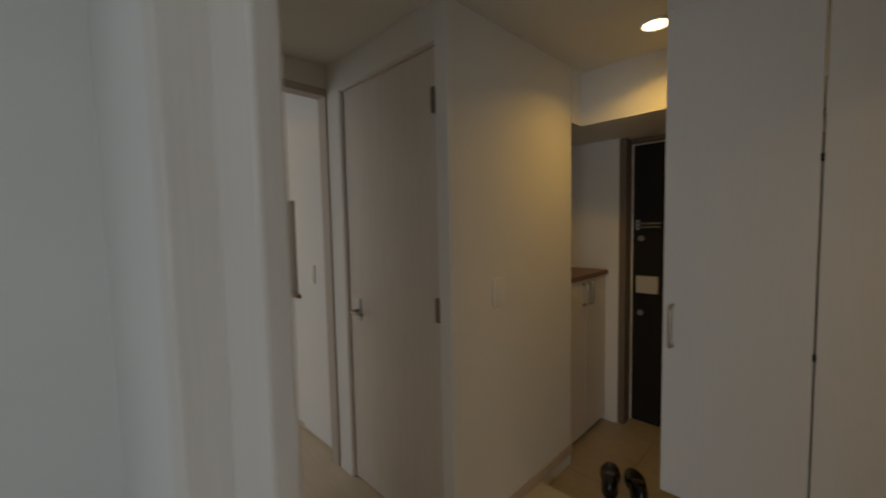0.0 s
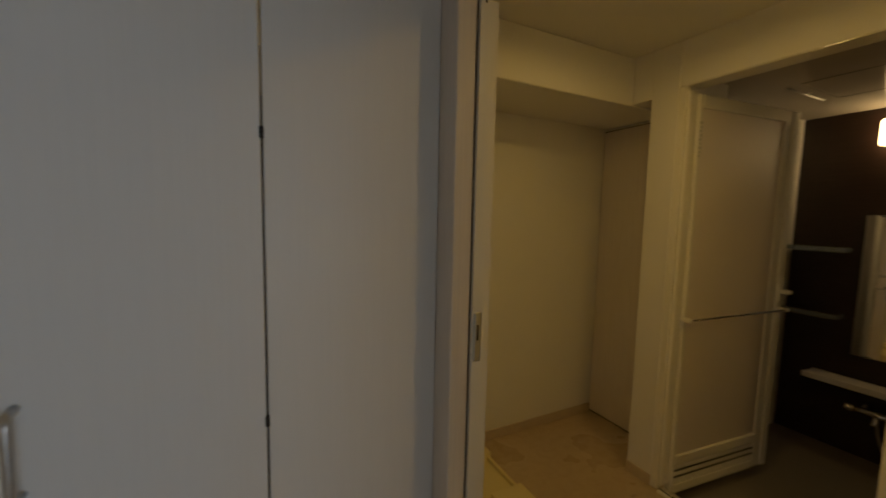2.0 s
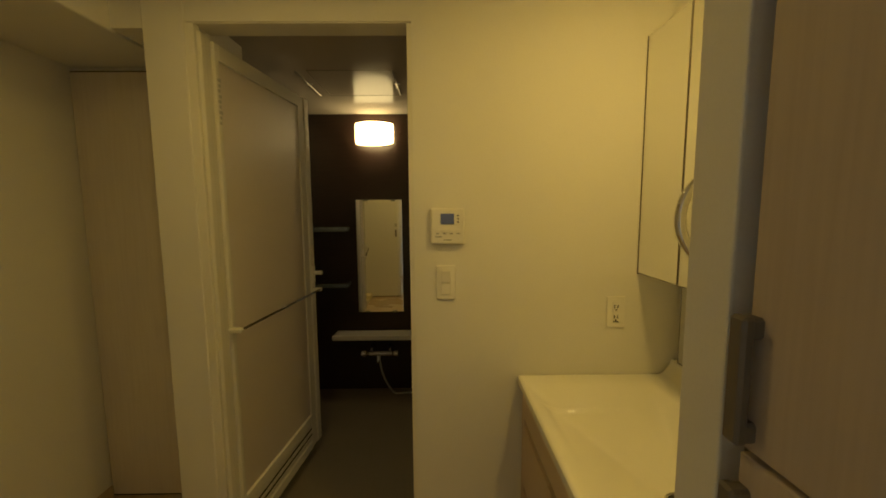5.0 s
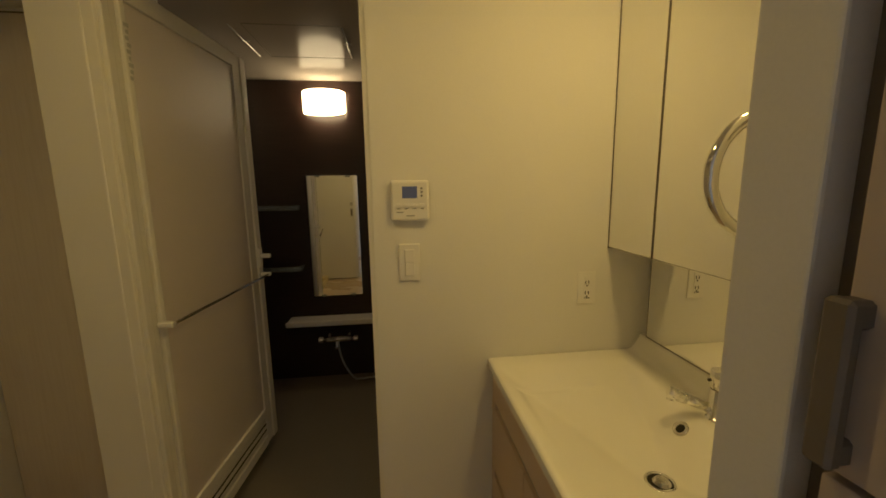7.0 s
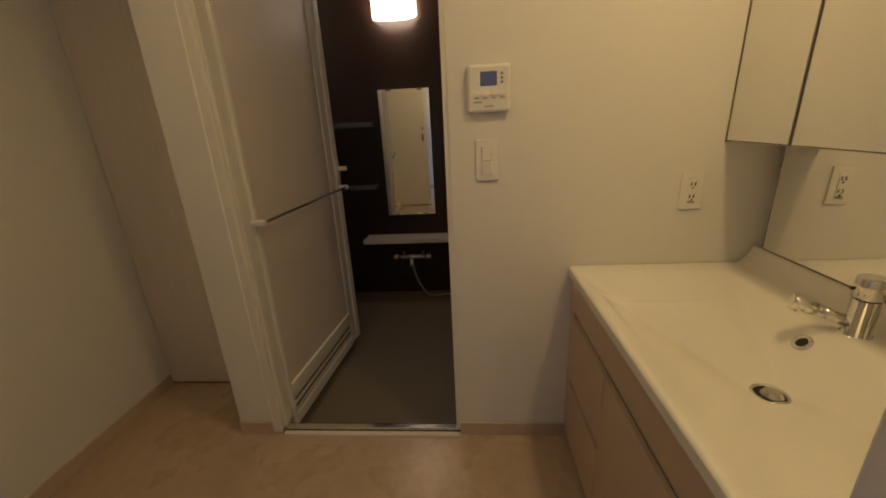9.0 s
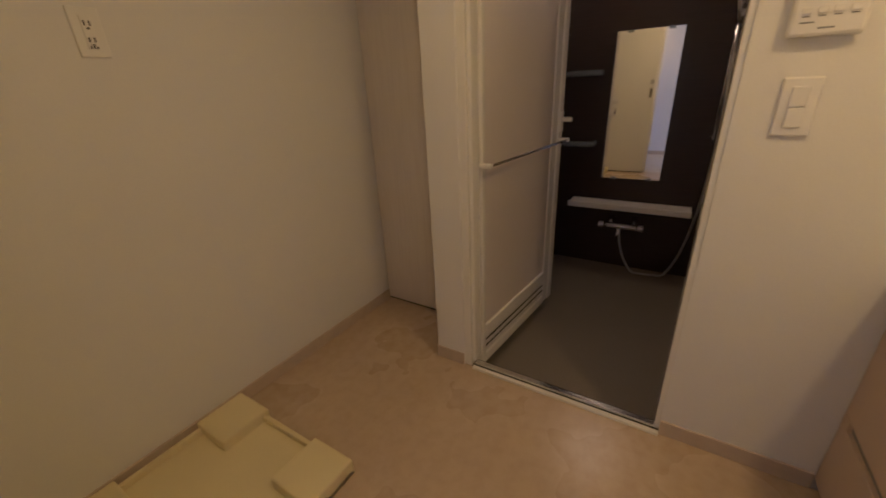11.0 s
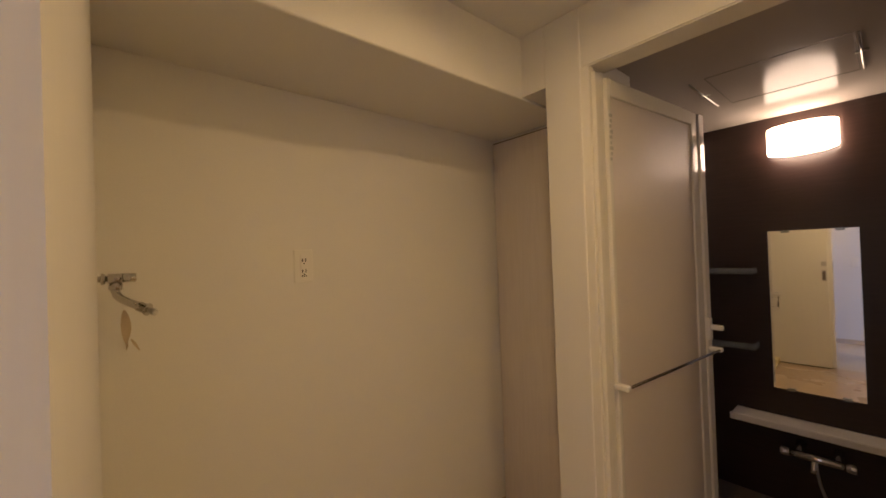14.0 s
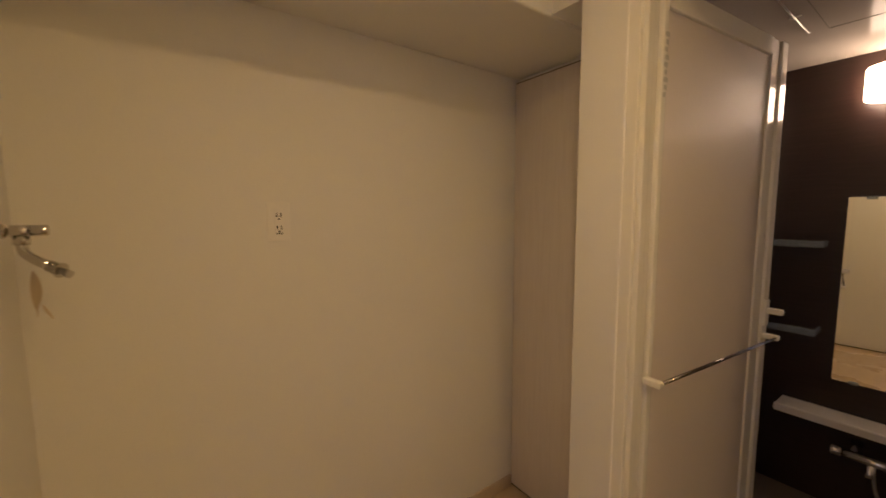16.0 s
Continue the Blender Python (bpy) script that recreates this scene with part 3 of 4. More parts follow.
def basin_top():
    """One moulded counter with a wide sloping bowl."""
    x0, x1, y0, y1 = 1.002, 1.993, -0.030, 0.57
    nx, ny = 170, 60
    bm = bmesh.new()
    grid = []
    for i in range(nx + 1):
        row = []
        for j in range(ny + 1):
            x, y = x0 + (x1 - x0) * i / nx, y0 + (y1 - y0) * j / ny
            row.append(bm.verts.new((x, y, basin_height(x, y) - 0.006 * max(0, (y - 0.56) / 0.01) ** 2)))
        grid.append(row)
    for i in range(nx):
        for j in range(ny):
            bm.faces.new((grid[i][j], grid[i + 1][j], grid[i + 1][j + 1], grid[i][j + 1])).smooth = True
    low = 0.712
    edge = [grid[i][ny] for i in range(nx + 1)]
    under = [bm.verts.new((v.co.x, v.co.y, low)) for v in edge]
    for a, b, c, d in zip(edge, edge[1:], under[1:], under):
        bm.faces.new((a, d, c, b))
    for i in (0, nx):
        side = [grid[i][j] for j in range(ny + 1)]
        lows = [bm.verts.new((v.co.x, v.co.y, low)) for v in side]
        for a, b, c, d in zip(side, side[1:], lows[1:], lows):
            bm.faces.new((a, b, c, d))
    bmesh.ops.recalc_face_normals(bm, faces=bm.faces)
    t = thing("washbasin", (1.5, 0.27, 0.712), "white glossy one-piece basin counter on the vanity", "basin")
    part("counter", bm, CERAMIC, t)
    part("backsplash", box(x0, x1, -0.058, -0.0295, 0.735, 0.80), CERAMIC, t)
    dx, dy = 1.4665, 0.256
    dz = basin_height(dx, dy)
    drain = part("drain", tube(arc((dx, dy, dz + 0.003), 0.033, 0, 348, 29, "xy"), 0.0042, 10, closed=True), CHROME, t, "chrome drain ring")
    part("drain_hole", tube([(dx, dy, dz - 0.004), (dx, dy, dz + 0.0045)], 0.030, 24), DARK, drain)
    stopper = bmesh.new()
    bmesh.ops.create_cone(stopper, cap_ends=True, segments=28, radius1=0.022, radius2=0.015, depth=0.008, matrix=Matrix.Translation((dx - 0.002, dy - 0.003, dz + 0.010)))
    part("stopper", stopper, CHROME, drain)
    ox, oy, lean = 1.559, 0.132, Matrix.Rotation(radians(43), 3, "X")
    oz = basin_height(ox, oy)

    def on_slope(bm):
        bmesh.ops.rotate(bm, verts=bm.verts, cent=(ox, oy, oz), matrix=lean.inverted())
        return bm

    over = part("overflow", on_slope(tube(arc((ox, oy, oz + 0.001), 0.017, 0, 342, 19, "xy"), 0.0055, 8, closed=True)), CHROME, t, "chrome overflow ring")
    part("overflow_hole", on_slope(tube([(ox, oy, oz - 0.004), (ox, oy, oz + 0.0015)], 0.013, 16)), DARK, over)


basin_top()


def basin_mixer():
    x, y, z = 1.535, 0.048, 0.739
    t = thing("basin_mixer", (x, y, z), "chrome single-lever mixer tap on the washbasin", "tap")
    part("body", tube([(x, y, z), (x, y, z + 0.005), (x, y, z + 0.006), (x, y, z + 0.090)], [0.028, 0.028, 0.024, 0.024], 26), CHROME, t)
    part("joint_ring", tube([(x, y, z + 0.090), (x, y, z + 0.0925)], 0.0225, 26), DARK, t, "dark joint line")
    cap = part("cap", tube([(x, y, z + 0.0925), (x, y, z + 0.094), (x, y, z + 0.139), (x, y, z + 0.1425)], [0.024, 0.026, 0.026, 0.023], 26), CHROME, t)
    part("lever", tube([(x - 0.018, y - 0.012, z + 0.100), (x - 0.05, y - 0.03, z + 0.098), (x - 0.075, y - 0.042, z + 0.099)], [0.005, 0.004, 0.004]), CHROME, cap)
    part("marker", tube([(x + 0.012, y + 0.0225, z + 0.112), (x + 0.0125, y + 0.0275, z + 0.112)], 0.004, 12), DARK, cap, "small dark dot")
    sp = part("spout", tube([(x + 0.005, y + 0.012, z + 0.030), (x + 0.033, y + 0.070, z + 0.050)], [0.0135, 0.0145], 20), CHROME, t)
    part("spray_head", tube([(x + 0.033, y + 0.070, z + 0.050), (x + 0.052, y + 0.108, z + 0.063), (x + 0.053, y + 0.110, z + 0.0635)], [0.016, 0.0175, 0.014], 20), MIXERCHROME, sp)
    part("aerator", tube([(x + 0.049, y + 0.102, z + 0.052), (x + 0.050, y + 0.104, z + 0.041)], 0.010, 14), CHROME, sp)


basin_mixer()


def mirror_cabinet():
    t = thing("mirror_cabinet", (1.5, 0.03, 1.14), "mirror cabinet with two doors above the basin", "cabinet")
    part("body", box(1.004, 1.992, -0.058, 0.101, 1.14, 2.0), PVC, t)
    for x0, x1 in ((1.004, 1.746), (1.752, 1.990)):
        d = part("door", box(x0, x1, 0.101, 0.117, 1.143, 2.0, 0.001), BRONZE, t, "mirror door")
        part("mirror", box(x0 + 0.0025, x1 - 0.0025, 0.1165, 0.119, 1.1455, 1.9975), SILVER, d, "clear mirror glass")


mirror_cabinet()
tagged(mesh_object("mirror_cabinet_filler", box(1.9915, 1.9945, -0.05, 0.120, 1.14, 2.0), BRONZE), "thin grey filler strip beside the mirror cabinet", "filler strip")
low = thing("wall_mirror", (1.45, -0.05, 0.80), "low frameless mirror between basin and cabinet", "mirror")
part("frame", box(1.004, 1.952, -0.058, -0.028, 0.801, 1.138), BRONZE, low, "thin dark frame")
part("glass", box(1.010, 1.945, -0.029, -0.0255, 0.808, 1.135), SILVER, low, "clear mirror glass")

ring = thing("towel_ring", (0.995, 0.49, 1.46), "round chrome towel ring on the wall end", "towel ring")
part("rosette", tube([(0.995, 0.500, 1.444), (1.018, 0.500, 1.444), (1.06, 0.500, 1.444)], [0.022, 0.02, 0.008], 18), CHROME, ring)
part("ring", tube(arc((1.062, 0.493, 1.378), 0.064, 0, 352, 47, "yz"), 0.0072, 14, closed=True), CHROME, ring)

wall_socket((2.0 - 0.005, 0.198, 0.993), "-x", "ivory double wall socket beside the vanity")
wall_switch((1.995, 0.849, 1.114), "-x", "white two-rocker light switch beside the bathroom door", 2, 0.072, 0.130)


def bath_remote():
    x, y, z = 1.995, 0.842, 1.327
    t = thing("bath_remote", (x, y, z), "white heater control panel with a blue-grey display", "control panel")
    part("case", box(x - 0.022, x, y - 0.064, y + 0.064, z - 0.067, z + 0.067, 0.008), PLASTIC, t)
    part("display", box(x - 0.0235, x - 0.021, y - 0.024, y + 0.026, z + 0.008, z + 0.047, 0.001), LCD, t, "blue-grey display")
    for k in range(4):
        part("button", box(x - 0.0245, x - 0.021, y + 0.03 - k * 0.026, y + 0.046 - k * 0.026, z - 0.022, z - 0.010, 0.001), PLASTIC, t)
        part("caption", box(x - 0.0226, x - 0.0214, y + 0.032 - k * 0.026, y + 0.044 - k * 0.026, z - 0.028, z - 0.0255), INK, t, "small grey print")
    for dz in (0.016, 0.028, 0.040):
        part("button", box(x - 0.0245, x - 0.021, y - 0.042, y - 0.035, z + dz - 0.003, z + dz + 0.003, 0.001), INK, t)
    part("caption", box(x - 0.0226, x - 0.0214, y + 0.022, y + 0.046, z - 0.040, z - 0.037), INK, t, "small grey print")
    part("caption", box(x - 0.0226, x - 0.0214, y - 0.014, y + 0.014, z - 0.052, z - 0.049), INK, t, "small grey print")


bath_remote()

# ---- laundry alcove ----
wall_socket((1.243, 2.484, 1.377), "-y", "white double wall socket above the washing machine pan")
cup = thing("alcove_cupboard", (2.33, 2.2, 0), "pale wood-grain cupboard door in the alcove", "cupboard")
part("door", box(2.314, 2.333, 1.92, 2.480, 0.012, 1.995, 0.002), DOORWOOD, cup)
part("seam", box(2.322, 2.334, 1.915, 2.483, 1.997, 2.003), BRONZE, cup, "dark shadow gap")
part("seam", box(2.322, 2.334, 1.915, 2.483, 0.0, 0.012), DARK, cup, "dark shadow gap")


def washer_tap():
    x, y, z = 0.688, 2.317, 1.372
    t = thing("washing_machine_tap", (x, y, z), "chrome washing machine tap with a hanging card tag", "tap")
    part("flange", tube([(x - 0.002, y, z), (x + 0.003, y, z), (x + 0.006, y, z), (x + 0.007, y, z)], [0.0145, 0.0145, 0.012, 0.008], 22), TAPCHROME, t)
    part("neck", tube([(x - 0.025, y, z), (x + 0.012, y, z)], 0.0075, 16), TAPCHROME, t)
    part("body", tube([(x + 0.010, y, z), (x + 0.011, y, z), (x + 0.038, y, z), (x + 0.039, y, z)], [0.010, 0.0125, 0.0125, 0.009], 20), TAPCHROME, t)
    knob = part("knob", tube([(x + 0.039, y, z + 0.001), (x + 0.040, y, z + 0.001), (x + 0.064, y, z + 0.001), (x + 0.066, y, z + 0.001)], [0.009, 0.0115, 0.0115, 0.0095], 20), TAPCHROME, t)
    part("grip_ring", tube([(x + 0.0385, y, z + 0.001), (x + 0.0398, y, z + 0.001)], 0.0112, 20), DARK, knob, "dark joint line")
    sp = part("spout", tube([(x + 0.025, y, z - 0.008), (x + 0.025, y - 0.003, z - 0.032), (x + 0.028, y - 0.007, z - 0.042), (x + 0.036, y - 0.015, z - 0.051), (x + 0.050, y - 0.027, z - 0.060), (x + 0.072, y - 0.042, z - 0.072)], 0.0095, 18), TAPCHROME, t)
    part("nut", tube([(x + 0.025, y, z - 0.012), (x + 0.025, y - 0.002, z - 0.028)], 0.0138, 6), TAPCHROME, sp)
    collar = part("collar", tube([(x + 0.066, y - 0.038, z - 0.069), (x + 0.068, y - 0.039, z - 0.070), (x + 0.084, y - 0.049, z - 0.079), (x + 0.0845, y - 0.0493, z - 0.0792), (x + 0.087, y - 0.051, z - 0.080)], [0.0095, 0.0118, 0.0118, 0.0155, 0.0155], 20), TAPCHROME, sp)
    part("nozzle", tube([(x + 0.086, y - 0.050, z - 0.080), (x + 0.094, y - 0.055, z - 0.0845), (x + 0.0945, y - 0.0553, z - 0.085), (x + 0.101, y - 0.059, z - 0.089)], [0.0062, 0.0062, 0.008, 0.008], 16), STEEL, collar)
    tag = bmesh.new()
    left, right = [], []
    for k in range(9):
        s_ = k / 8
        wide = 0.004 + 0.016 * math.sin(math.pi * min(s_ * 1.15, 1)) ** 0.8
        curl = 0.012 * s_ * s_
        cx, cz = x + 0.040 + 0.004 * s_, z - 0.078 - 0.098 * s_
        left.append((cx - wide * 0.45, y - 0.012 - curl * 2.0, cz))
        right.append((cx + wide * 0.55, y - 0.030 - curl, cz + 0.012 * s_))
    for off in (0.0, 0.0012):
        la = [tag.verts.new((px, py + off, pz)) for px, py, pz in left]
        ra = [tag.verts.new((px, py + off, pz)) for px, py, pz in right]
        for k in range(8):
            f = (la[k], ra[k], ra[k + 1], la[k + 1])
            tag.faces.new(f if off == 0 else f[::-1]).smooth = True
    card = part("tag", tag, CARD, t, "curled brown card tag")
    part("tag_tie", tube([(x + 0.046, y - 0.014, z - 0.058), (x + 0.041, y - 0.018, z - 0.08)], 0.0012, 6), PLASTIC, card)
    part("tag_tail", tube([(x + 0.052, y - 0.036, z - 0.15), (x + 0.058, y - 0.042, z - 0.16), (x + 0.067, y - 0.045, z - 0.178)], [0.0015, 0.003, 0.0012], 8), CARD, card)


washer_tap()


def washer_pan():
    x0, x1, y0, y1 = 0.69, 1.322, 1.83, 2.468
    t = thing("washing_machine_pan", ((x0 + x1) / 2, (y0 + y1) / 2, 0), "cream plastic washing machine pan on the floor", "drain pan")
    part("tray", box(x0, x1, y0, y1, 0.0, 0.022, 0.004), PAN, t)
    g = 0.012
    for a in ((x0 + g, x1 - g, y0 + g, y0 + 0.03), (x0 + g, x1 - g, y1 - 0.03, y1 - g), (x0 + g, x0 + 0.03, y0 + 0.03, y1 - 0.03), (x1 - 0.03, x1 - g, y0 + 0.03, y1 - 0.03)):
        part("rim", box(*a, 0.02, 0.048, 0.005), PAN, t)
    w = 0.185
    for cx, cy in ((x0, y0), (x1 - w, y0), (x0, y1 - w), (x1 - w, y1 - w)):
        part("corner_block", box(cx, cx + w, cy, cy + w, 0.0, 0.064, 0.007), PAN, t)
    part("drain", tube([(0.83, 2.15, 0.022), (0.83, 2.15, 0.028)], 0.05, 24), PLASTIC, t, "white drain cover")


washer_pan()
for n, b in (("back", (0.68, 2.312, 2.474, 2.484)), ("nib_end", (1.99, 2.31, 1.912, 1.920)), ("nib", (1.980, 1.988, 1.768, 1.912)), ("bath_front", (1.986, 1.995, 0.553, 0.968))):
    structure("baseboard_" + n, box(*b, 0, 0.06, 0.002), BASE, "low beige vinyl skirting", "baseboard")
structure("baseboard_entrance", box(-0.895, -0.887, 0.905, 1.905, 0, 0.06, 0.002), BASE, "low beige skirting", "baseboard")

# ---- bathroom door ----
bf = structure("door_frame_bath", box(1.992, 2.03, 1.735, 1.768, 0, 2.052, 0.003), PVC, "ivory plastic bathroom door frame", "door frame")
part("jamb", box(2.006, 2.04, 1.720, 1.735, 0.018, 2.03, 0.003), PVC, bf)
part("jamb", box(2.04, 2.072, 1.724, 1.768, 0.018, 2.03, 0.003), PVC, bf)
part("jamb", box(2.0, 2.10, 0.966, 0.985, 0.018, 2.052, 0.003), PVC, bf)
part("head", box(2.000, 2.100, 0.985, 1.735, 2.0505, 2.0545), PVC, bf)
part("sill", box(1.974, 2.034, 0.968, 1.722, -0.10, 0.012, 0.003), PVC, bf)
part("threshold", box(2.034, 2.10, 0.968, 1.766, -0.20, -0.055), BATHFLOOR, bf, "dark grey threshold")
part("sill_groove", box(1.990, 1.999, 0.97, 1.72, 0.0105, 0.0128), DARK, bf, "dark groove")
part("sill_track", box(2.002, 2.026, 0.985, 1.718, 0.010, 0.018, 0.002), MIXERCHROME, bf, "polished metal track strip")
part("sill_groove", box(2.0265, 2.033, 0.985, 1.718, 0.0105, 0.0128), DARK, bf, "dark groove")


def bath_door():
    hx, hy, ang = 2.077, 1.747, -5.8
    x1, z0, z1 = hx + 0.796, -0.045, 2.022

    def put(name, bm, mat, parent, label=""):
        return part(name, turned(bm, hx, hy, ang), mat, parent, label)

    t = tagged(thing("door_4", (hx, hy, 0), "ivory framed bathroom door with frosted panels standing open", "door"), kind="structure")
    put("stile", box(hx, hx + 0.026, hy - 0.034, hy, z0, z1, 0.004), PVC, t)
    put("stile", box(x1 - 0.115, x1 - 0.052, hy - 0.029, hy, z0, z1, 0.003), PVC, t)
    put("stile", box(x1 - 0.052, x1, hy - 0.037, hy, z0, z1, 0.006), PVC, t)
    put("rail", box(hx + 0.026, x1 - 0.115, hy - 0.034, hy, z1 - 0.062, z1, 0.004), PVC, t)
    put("rail", box(hx + 0.026, x1 - 0.115, hy - 0.034, hy, 0.115, 0.165, 0.004), PVC, t)
    put("rail", box(hx + 0.026, x1 - 0.115, hy - 0.034, hy, z0, 0.005, 0.004), PVC, t)
    for k in range(3):
        put("louvre", box(hx + 0.026, x1 - 0.115, hy - 0.028, hy - 0.008, 0.012 + 0.035 * k, 0.038 + 0.035 * k, 0.003), PVC, t)
    put("panel", box(hx + 0.026, x1 - 0.115, hy - 0.022, hy - 0.012, 0.165, z1 - 0.062), FROST, t, "frosted grey-beige panel")
    for zz in (0.0405, 0.0755):
        put("slot", box(hx + 0.028, x1 - 0.117, hy - 0.0285, hy - 0.012, zz - 0.0015, zz + 0.0025), DARK, t, "dark vent slot")
    bar = put("towel_bar", tube([(hx - 0.012, hy - 0.078, 0.914), (x1 - 0.03, hy - 0.078, 0.914)], 0.0052), BARCHROME, t, "thin chrome towel bar")
    for xx in (hx - 0.026, x1 - 0.04):
        put("bracket", box(xx, xx + 0.024, hy - 0.087, hy - 0.032, 0.904, 0.924, 0.005), PVC, bar, "white plastic bracket")
    lev = put("lever_plate", box(x1 - 0.05, x1 - 0.014, hy - 0.046, hy - 0.033, 0.955, 1.06, 0.005), PVC, t)
    put("lever", box(x1 - 0.042, x1 - 0.020, hy - 0.095, hy - 0.044, 1.005, 1.028, 0.006), PVC, lev)
    put("lock_indicator", box(x1 - 0.045, x1 - 0.022, hy - 0.037, hy - 0.033, 1.095, 1.14, 0.002), STEEL, t, "grey lock indicator")
    for k in range(9):
        put("marking", box(hx + 0.008 + 0.004 * (k % 2), hx + 0.020 + 0.004 * (k % 3), hy - 0.0352, hy - 0.0338, 1.72 + 0.02 * k, 1.732 + 0.02 * k), PALEINK, t, "faint grey printed mark")


bath_door()

# ---- bathroom ----
def bath_lamp():
    x, y, z = 3.645, 1.372, 1.965
    t = thing("bath_wall_lamp", (x, y, z), "lit half-round opal wall lamp in the bathroom", "lamp")
    part("base", box(x - 0.03, x, y - 0.13, y + 0.13, z - 0.06, z + 0.07, 0.008), PVC, t)
    bm = bmesh.new()
    n = 20
    profile = [(-0.062, 0.90), (-0.060, 0.97), (-0.050, 1.0), (0.0, 1.0), (0.075, 1.0), (0.083, 0.97), (0.085, 0.90)]
    rings = []
    for dz, k in profile:
        rings.append([bm.verts.new((x - 0.028 - 0.10 * k * math.sin(math.pi * i / n), y + 0.147 * k * math.cos(math.pi * i / n), z + dz - (0.034 if dz < 0 else 0.0) * math.sin(math.pi * i / n))) for i in range(n + 1)])
    for ra, rb in zip(rings, rings[1:]):
        for i in range(n):
            bm.faces.new((ra[i], ra[i + 1], rb[i + 1], rb[i])).smooth = True
    bm.faces.new(rings[0])
    bm.faces.new(rings[-1][::-1])
    bmesh.ops.recalc_face_normals(bm, faces=bm.faces)
    part("shade", bm, BATHGLOW, t, "glowing opal shade")


bath_lamp()
bmir = thing("bath_mirror", (3.64, 1.355, 0.555), "tall frameless mirror on the dark bathroom wall", "mirror")
part("glass", turned(box(3.632, 3.639, 1.171, 1.537, 0.555, 1.466), 3.638, 1.355, 1.15), SILVER, bmir, "clear mirror glass")
for yy in (1.24, 1.46):
    for zz in (0.553, 1.458):
        part("clip", box(3.624, 3.645, yy - 0.018, yy + 0.018, zz - 0.004, zz + 0.012, 0.002), CLEAR, bmir, "clear plastic clip")


def bath_shelf():
    t = thing("bath_shelf", (3.55, 1.34, 0.36), "long white shelf below the bathroom mirror", "shelf")
    bm = box(3.485, 3.645, 0.957, 1.720, 0.382, 0.394, 0.003)
    part("board", bm, BATHWHITE, t)
    part("lip", box(3.468, 3.487, 0.955, 1.720, 0.366, 0.408, 0.008), BATHWHITE, t)


bath_shelf()


def corner_shelf(z):
    t = thing("corner_shelf", (3.55, 1.72, z), "small clear plastic tray shelf on the dark bathroom wall", "shelf", "bathroom corner shelves")
    part("board", box(3.525, 3.645, 1.60, 1.903, z - 0.014, z - 0.006, 0.003), CLEAR, t)
    part("lip", box(3.517, 3.527, 1.594, 1.903, z - 0.017, z + 0.017, 0.004), CLEAR, t)
    part("end", box(3.527, 3.645, 1.594, 1.603, z - 0.017, z + 0.017, 0.004), CLEAR, t)


corner_shelf(1.238)
corner_shelf(0.795)


def bath_mixer():
    x, z = 3.53, 0.24
    t = thing("shower_mixer", (x, 1.35, z), "chrome thermostatic bath mixer below the shelf", "tap")
    part("body", tube([(x, 1.255, z), (x, 1.46, z)], 0.021, 20), MIXERCHROME, t)
    part("knob", tube([(x, 1.21, z), (x, 1.214, z), (x, 1.25, z)], [0.02, 0.025, 0.025], 20), MIXERCHROME, t)
    part("knob", tube([(x, 1.465, z), (x, 1.501, z), (x, 1.505, z)], [0.025, 0.025, 0.02], 20), MIXERCHROME, t)
    for y in (1.28, 1.43):
        part("wall_joint", tube([(x, y, z), (x + 0.06, y, z + 0.02), (3.645, y, z + 0.02)], [0.013, 0.013, 0.024], 14), MIXERCHROME, t)
    part("spout", tube([(x, 1.37, z), (x - 0.005, 1.37, z - 0.05), (x - 0.02, 1.37, z - 0.075)], [0.014, 0.012, 0.014], 14), MIXERCHROME, t)


bath_mixer()


def shower():
    t = thing("hand_shower", (3.6, 0.93, 1.45), "chrome hand shower on a wall rail with grey hose", "shower")
    part("rail", tube([(3.60, 0.925, 0.83), (3.60, 0.925, 1.56)], 0.011, 14), CHROME, t)
    for z in (0.85, 1.54):
        part("rail_bracket", tube([(3.60, 0.925, z), (3.645, 0.925, z)], 0.014, 14), CHROME, t)
    part("holder", box(3.575, 3.615, 0.905, 0.945, 1.47, 1.51, 0.006), CHROME, t)
    part("handle", tube([(3.59, 0.925, 1.44), (3.575, 0.94, 1.53), (3.55, 0.96, 1.60), (3.53, 0.985, 1.63)], [0.012, 0.013, 0.013, 0.016], 14), CHROME, t)
    part("head", tube([(3.535, 0.975, 1.645), (3.515, 1.0, 1.635), (3.50, 1.035, 1.615)], [0.02, 0.042, 0.03], 18), CHROME, t)
    pts = []
    a, b, c, d = Vector((3.525, 1.36, 0.22)), Vector((3.50, 1.36, -0.16)), Vector((3.60, 0.80, -0.75)), Vector((3.585, 0.925, 1.44))
    for i in range(33):
        s = i / 32
        pts.append(a * (1 - s) ** 3 + b * 3 * s * (1 - s) ** 2 + c * 3 * s * s * (1 - s) + d * s ** 3)
    for p in pts:
        p.z = max(p.z, -0.098)
    part("hose", tube(pts, 0.0075, 10), STEEL, t, "grey metal shower hose")


shower()
def drying_hook(y):
    t = thing("drying_hook", (2.91, y, 2.13), "thin folded chrome drying-pole hook on the bathroom ceiling", "hook", "drying-pole hooks")
    part("plate", box(2.909, 2.917, y - 0.018, y + 0.018, 2.124, 2.130, 0.002), PVC, t)
    part("arm", tube([(2.69, y, 2.122), (2.90, y, 2.121), (3.115, y, 2.122), (3.128, y, 2.127)], 0.0036, 10), STEEL, t, "thin chrome rod")


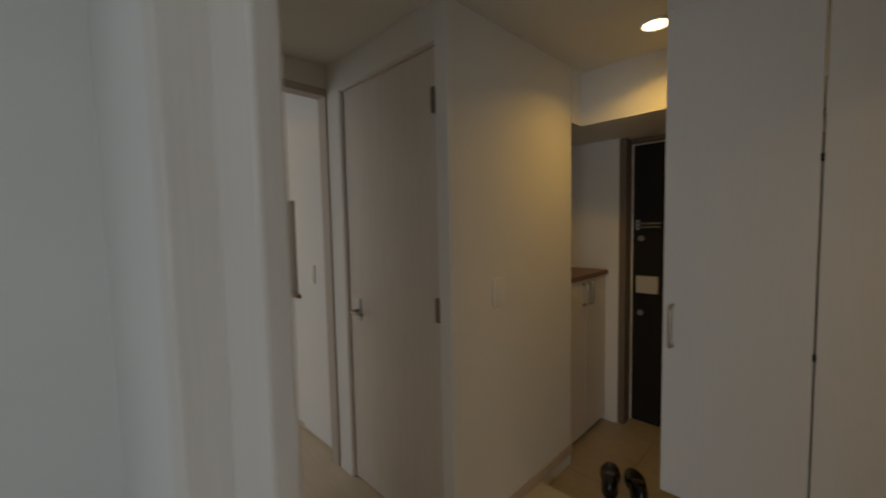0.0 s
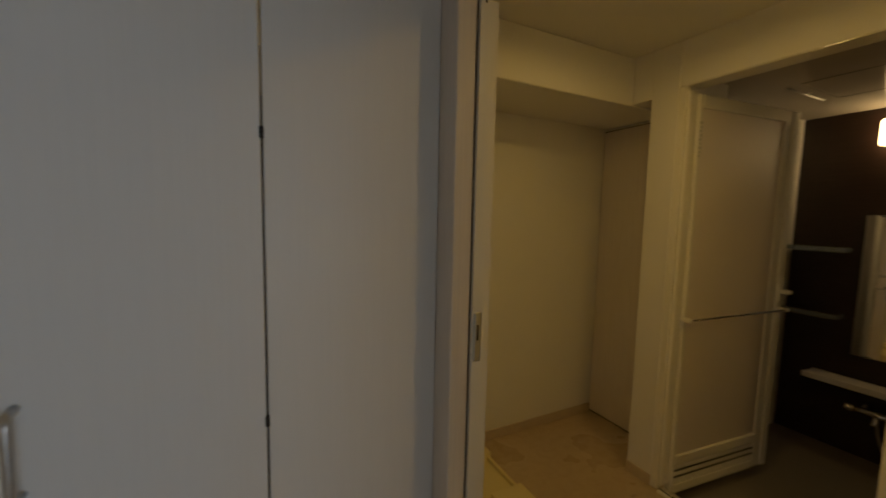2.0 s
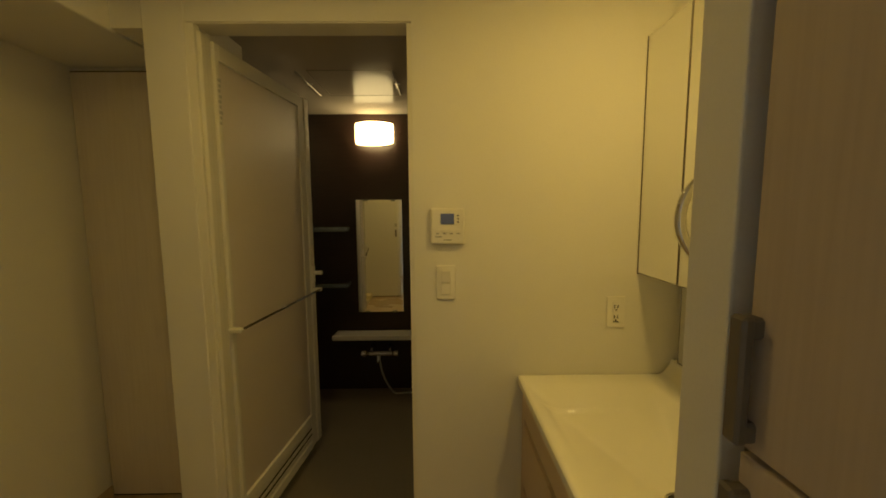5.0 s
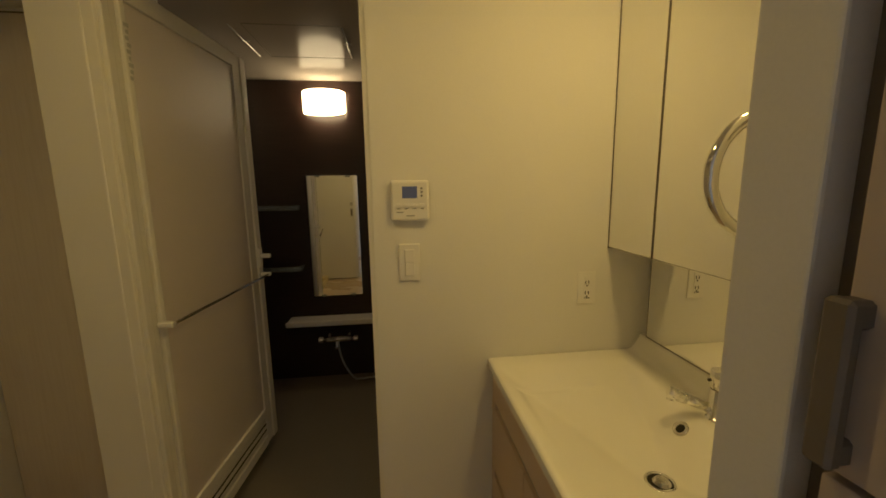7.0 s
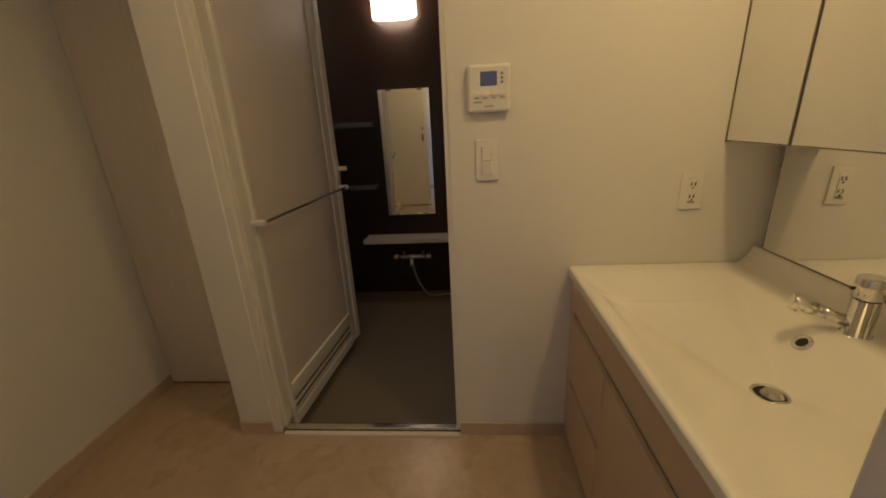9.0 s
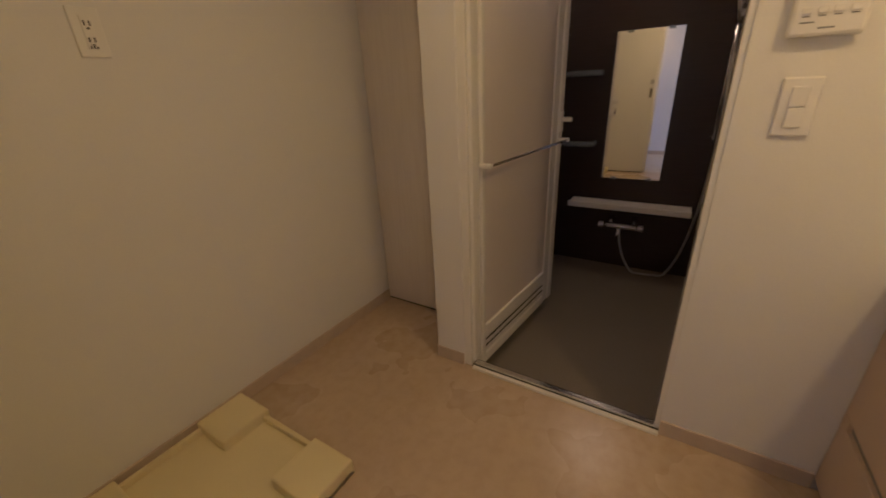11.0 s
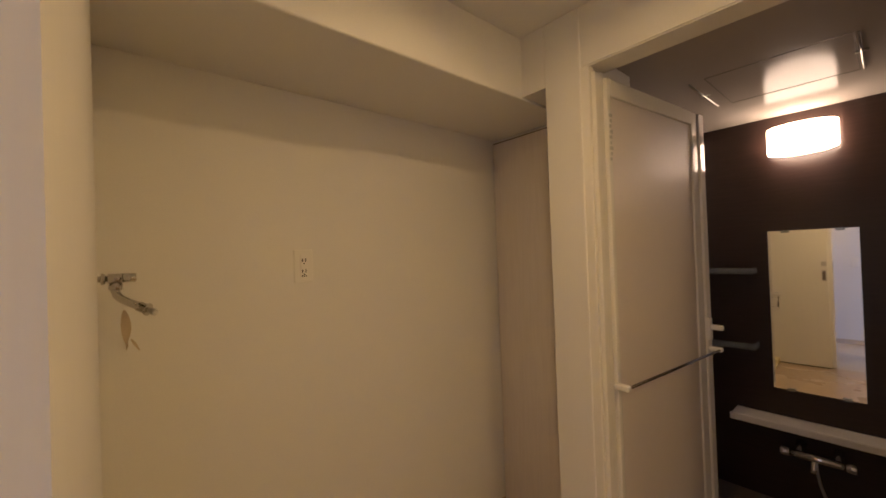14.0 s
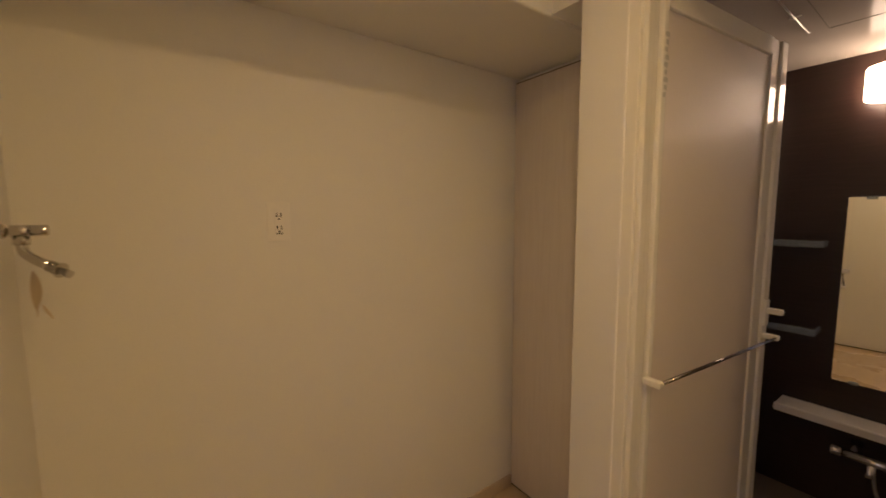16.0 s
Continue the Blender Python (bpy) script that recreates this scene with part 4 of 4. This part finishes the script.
drying_hook(1.630)
drying_hook(1.116)
hatch = thing("ceiling_hatch", (2.93, 1.35, 2.13), "square inspection hatch in the bathroom ceiling", "hatch")
for a in ((2.69, 3.15, 1.572, 1.576), (2.69, 3.15, 1.126, 1.130), (3.146, 3.150, 1.130, 1.572), (2.69, 2.694, 1.130, 1.572)):
    part("seam", box(*a, 2.1285, 2.131), BRONZE, hatch, "thin dark seam")

# ---- living room and kitchen beyond the hall ----
def niche_cabinet():
    t = thing("niche_cabinet", (-2.3, 0.92, 0), "white wood-grain wall cabinet with an open niche", "cabinet")
    f, b = 0.90, 0.928
    part("panel", box(-2.34, -1.90, f, b, 0.03, 2.29, 0.002), WHITEWOOD, t)
    part("panel", box(-2.57, -2.34, f, b, 1.58, 2.29, 0.002), WHITEWOOD, t)
    d = part("door", box(-2.57, -2.34, f, b, 0.05, 0.925, 0.002), WHITEWOOD, t)
    part("handle", tube([(-2.54, f, 0.78), (-2.54, f - 0.03, 0.785), (-2.54, f - 0.03, 0.865), (-2.54, f, 0.87)], 0.008), STEEL, d, "brushed steel bar handle")
    part("niche_shelf", box(-2.57, -2.30, f - 0.02, b, 0.926, 0.95, 0.003), OAK, t, "orange-brown wooden ledge")
    # the niche's shade is put into the colour: a dark sheet at its back
    part("niche_back", box(-2.56, -2.34, b - 0.006, b, 0.95, 1.58), BRONZE, t, "niche back with its shade in the colour")
    part("plinth", box(-2.57, -1.90, f + 0.01, b, 0.0, 0.03), BASE, t)


niche_cabinet()
wall_switch((-2.12, 0.90, 1.10), "-y", "white light switch on the cabinet side", 2, 0.07, 0.12)
ic = thing("intercom", (-2.79, 0.93, 1.38), "white intercom screen on the living room wall", "intercom")
part("case", box(-2.83, -2.70, 0.905, 0.93, 1.27, 1.50, 0.006), PLASTIC, ic)
part("screen", box(-2.81, -2.72, 0.902, 0.906, 1.39, 1.47), LCD, ic, "blue-grey screen")
rc = thing("heating_remote", (-2.96, 0.93, 1.29), "white heating control on the living room wall", "control panel")
part("case", box(-3.03, -2.90, 0.91, 0.93, 1.22, 1.35, 0.005), PLASTIC, rc)
part("screen", box(-3.0, -2.94, 0.907, 0.911, 1.28, 1.33), LCD, rc, "blue-grey screen")
dial = thing("wall_dial", (-2.78, 0.93, 1.03), "round grey fitting on the living room wall", "fitting")
part("disc", tube([(-2.78, 0.93, 1.03), (-2.78, 0.905, 1.03), (-2.78, 0.902, 1.03)], [0.05, 0.05, 0.04], 24), STEEL, dial)

isl = thing("kitchen_counter", (-4.6, 1.6, 0), "white papered kitchen half wall", "counter")
part("front", box(-3.95, -3.84, 0.88, 2.2, 0, 0.91), PAPER, isl)
part("side", box(-5.4, -3.95, 0.88, 0.98, 0, 0.91), PAPER, isl)
tagged(mesh_object("counter_top", box(-5.4, -3.70, 0.66, 2.2, 0.91, 0.95, 0.006), OAK), "orange-brown wooden kitchen counter top", "worktop")
hob = thing("cooktop", (-4.9, 1.25, 0.95), "black glass cooktop on the kitchen counter", "cooktop")
part("glass", box(-5.2, -4.6, 1.05, 1.6, 0.951, 0.962, 0.003), RUBBER, hob)
kt = thing("kitchen_tap", (-4.2, 1.15, 0.95), "chrome mixer tap on the kitchen counter", "tap")
part("body", tube([(-4.2, 1.12, 0.951), (-4.2, 1.12, 1.05)], 0.025), CHROME, kt)
part("spout", tube([(-4.2, 1.12, 1.03), (-4.2, 1.42, 1.06)], 0.014), CHROME, kt)
hd = thing("range_hood", (-5.1, 1.5, 1.75), "pale metal range hood on the kitchen wall", "hood")
part("canopy", box(-5.4, -4.85, 1.0, 1.6, 1.74, 1.95, 0.006), HOOD, hd)
part("duct", box(-5.4, -4.90, 1.0, 1.58, 1.95, LH - 0.002, 0.003), HOOD, hd)
part("filter", box(-5.38, -4.87, 1.02, 1.58, 1.72, 1.742), DARK, hd)

# ---- entrance tiles ----
slab = bpy.data.objects["floor_entrance"]
tile_mesh = None
for i in range(5):
    for j in range(4):
        x, y = -0.75 + 0.3 * i, 1.70 + 0.3 * j
        if tile_mesh is None:
            bm = box(-0.1485, 0.1485, -0.1485, 0.1485, -0.003, 0.003, 0.0012, segments=1)
            tile_mesh = bpy.data.meshes.new("tile")
            bm.to_mesh(tile_mesh)
            bm.free()
            tile_mesh.materials.append(TILE)
        ob = new("tile", tile_mesh)
        ob.parent = slab
        ob.location = Vector((x, y, -0.0685)) - slab.location
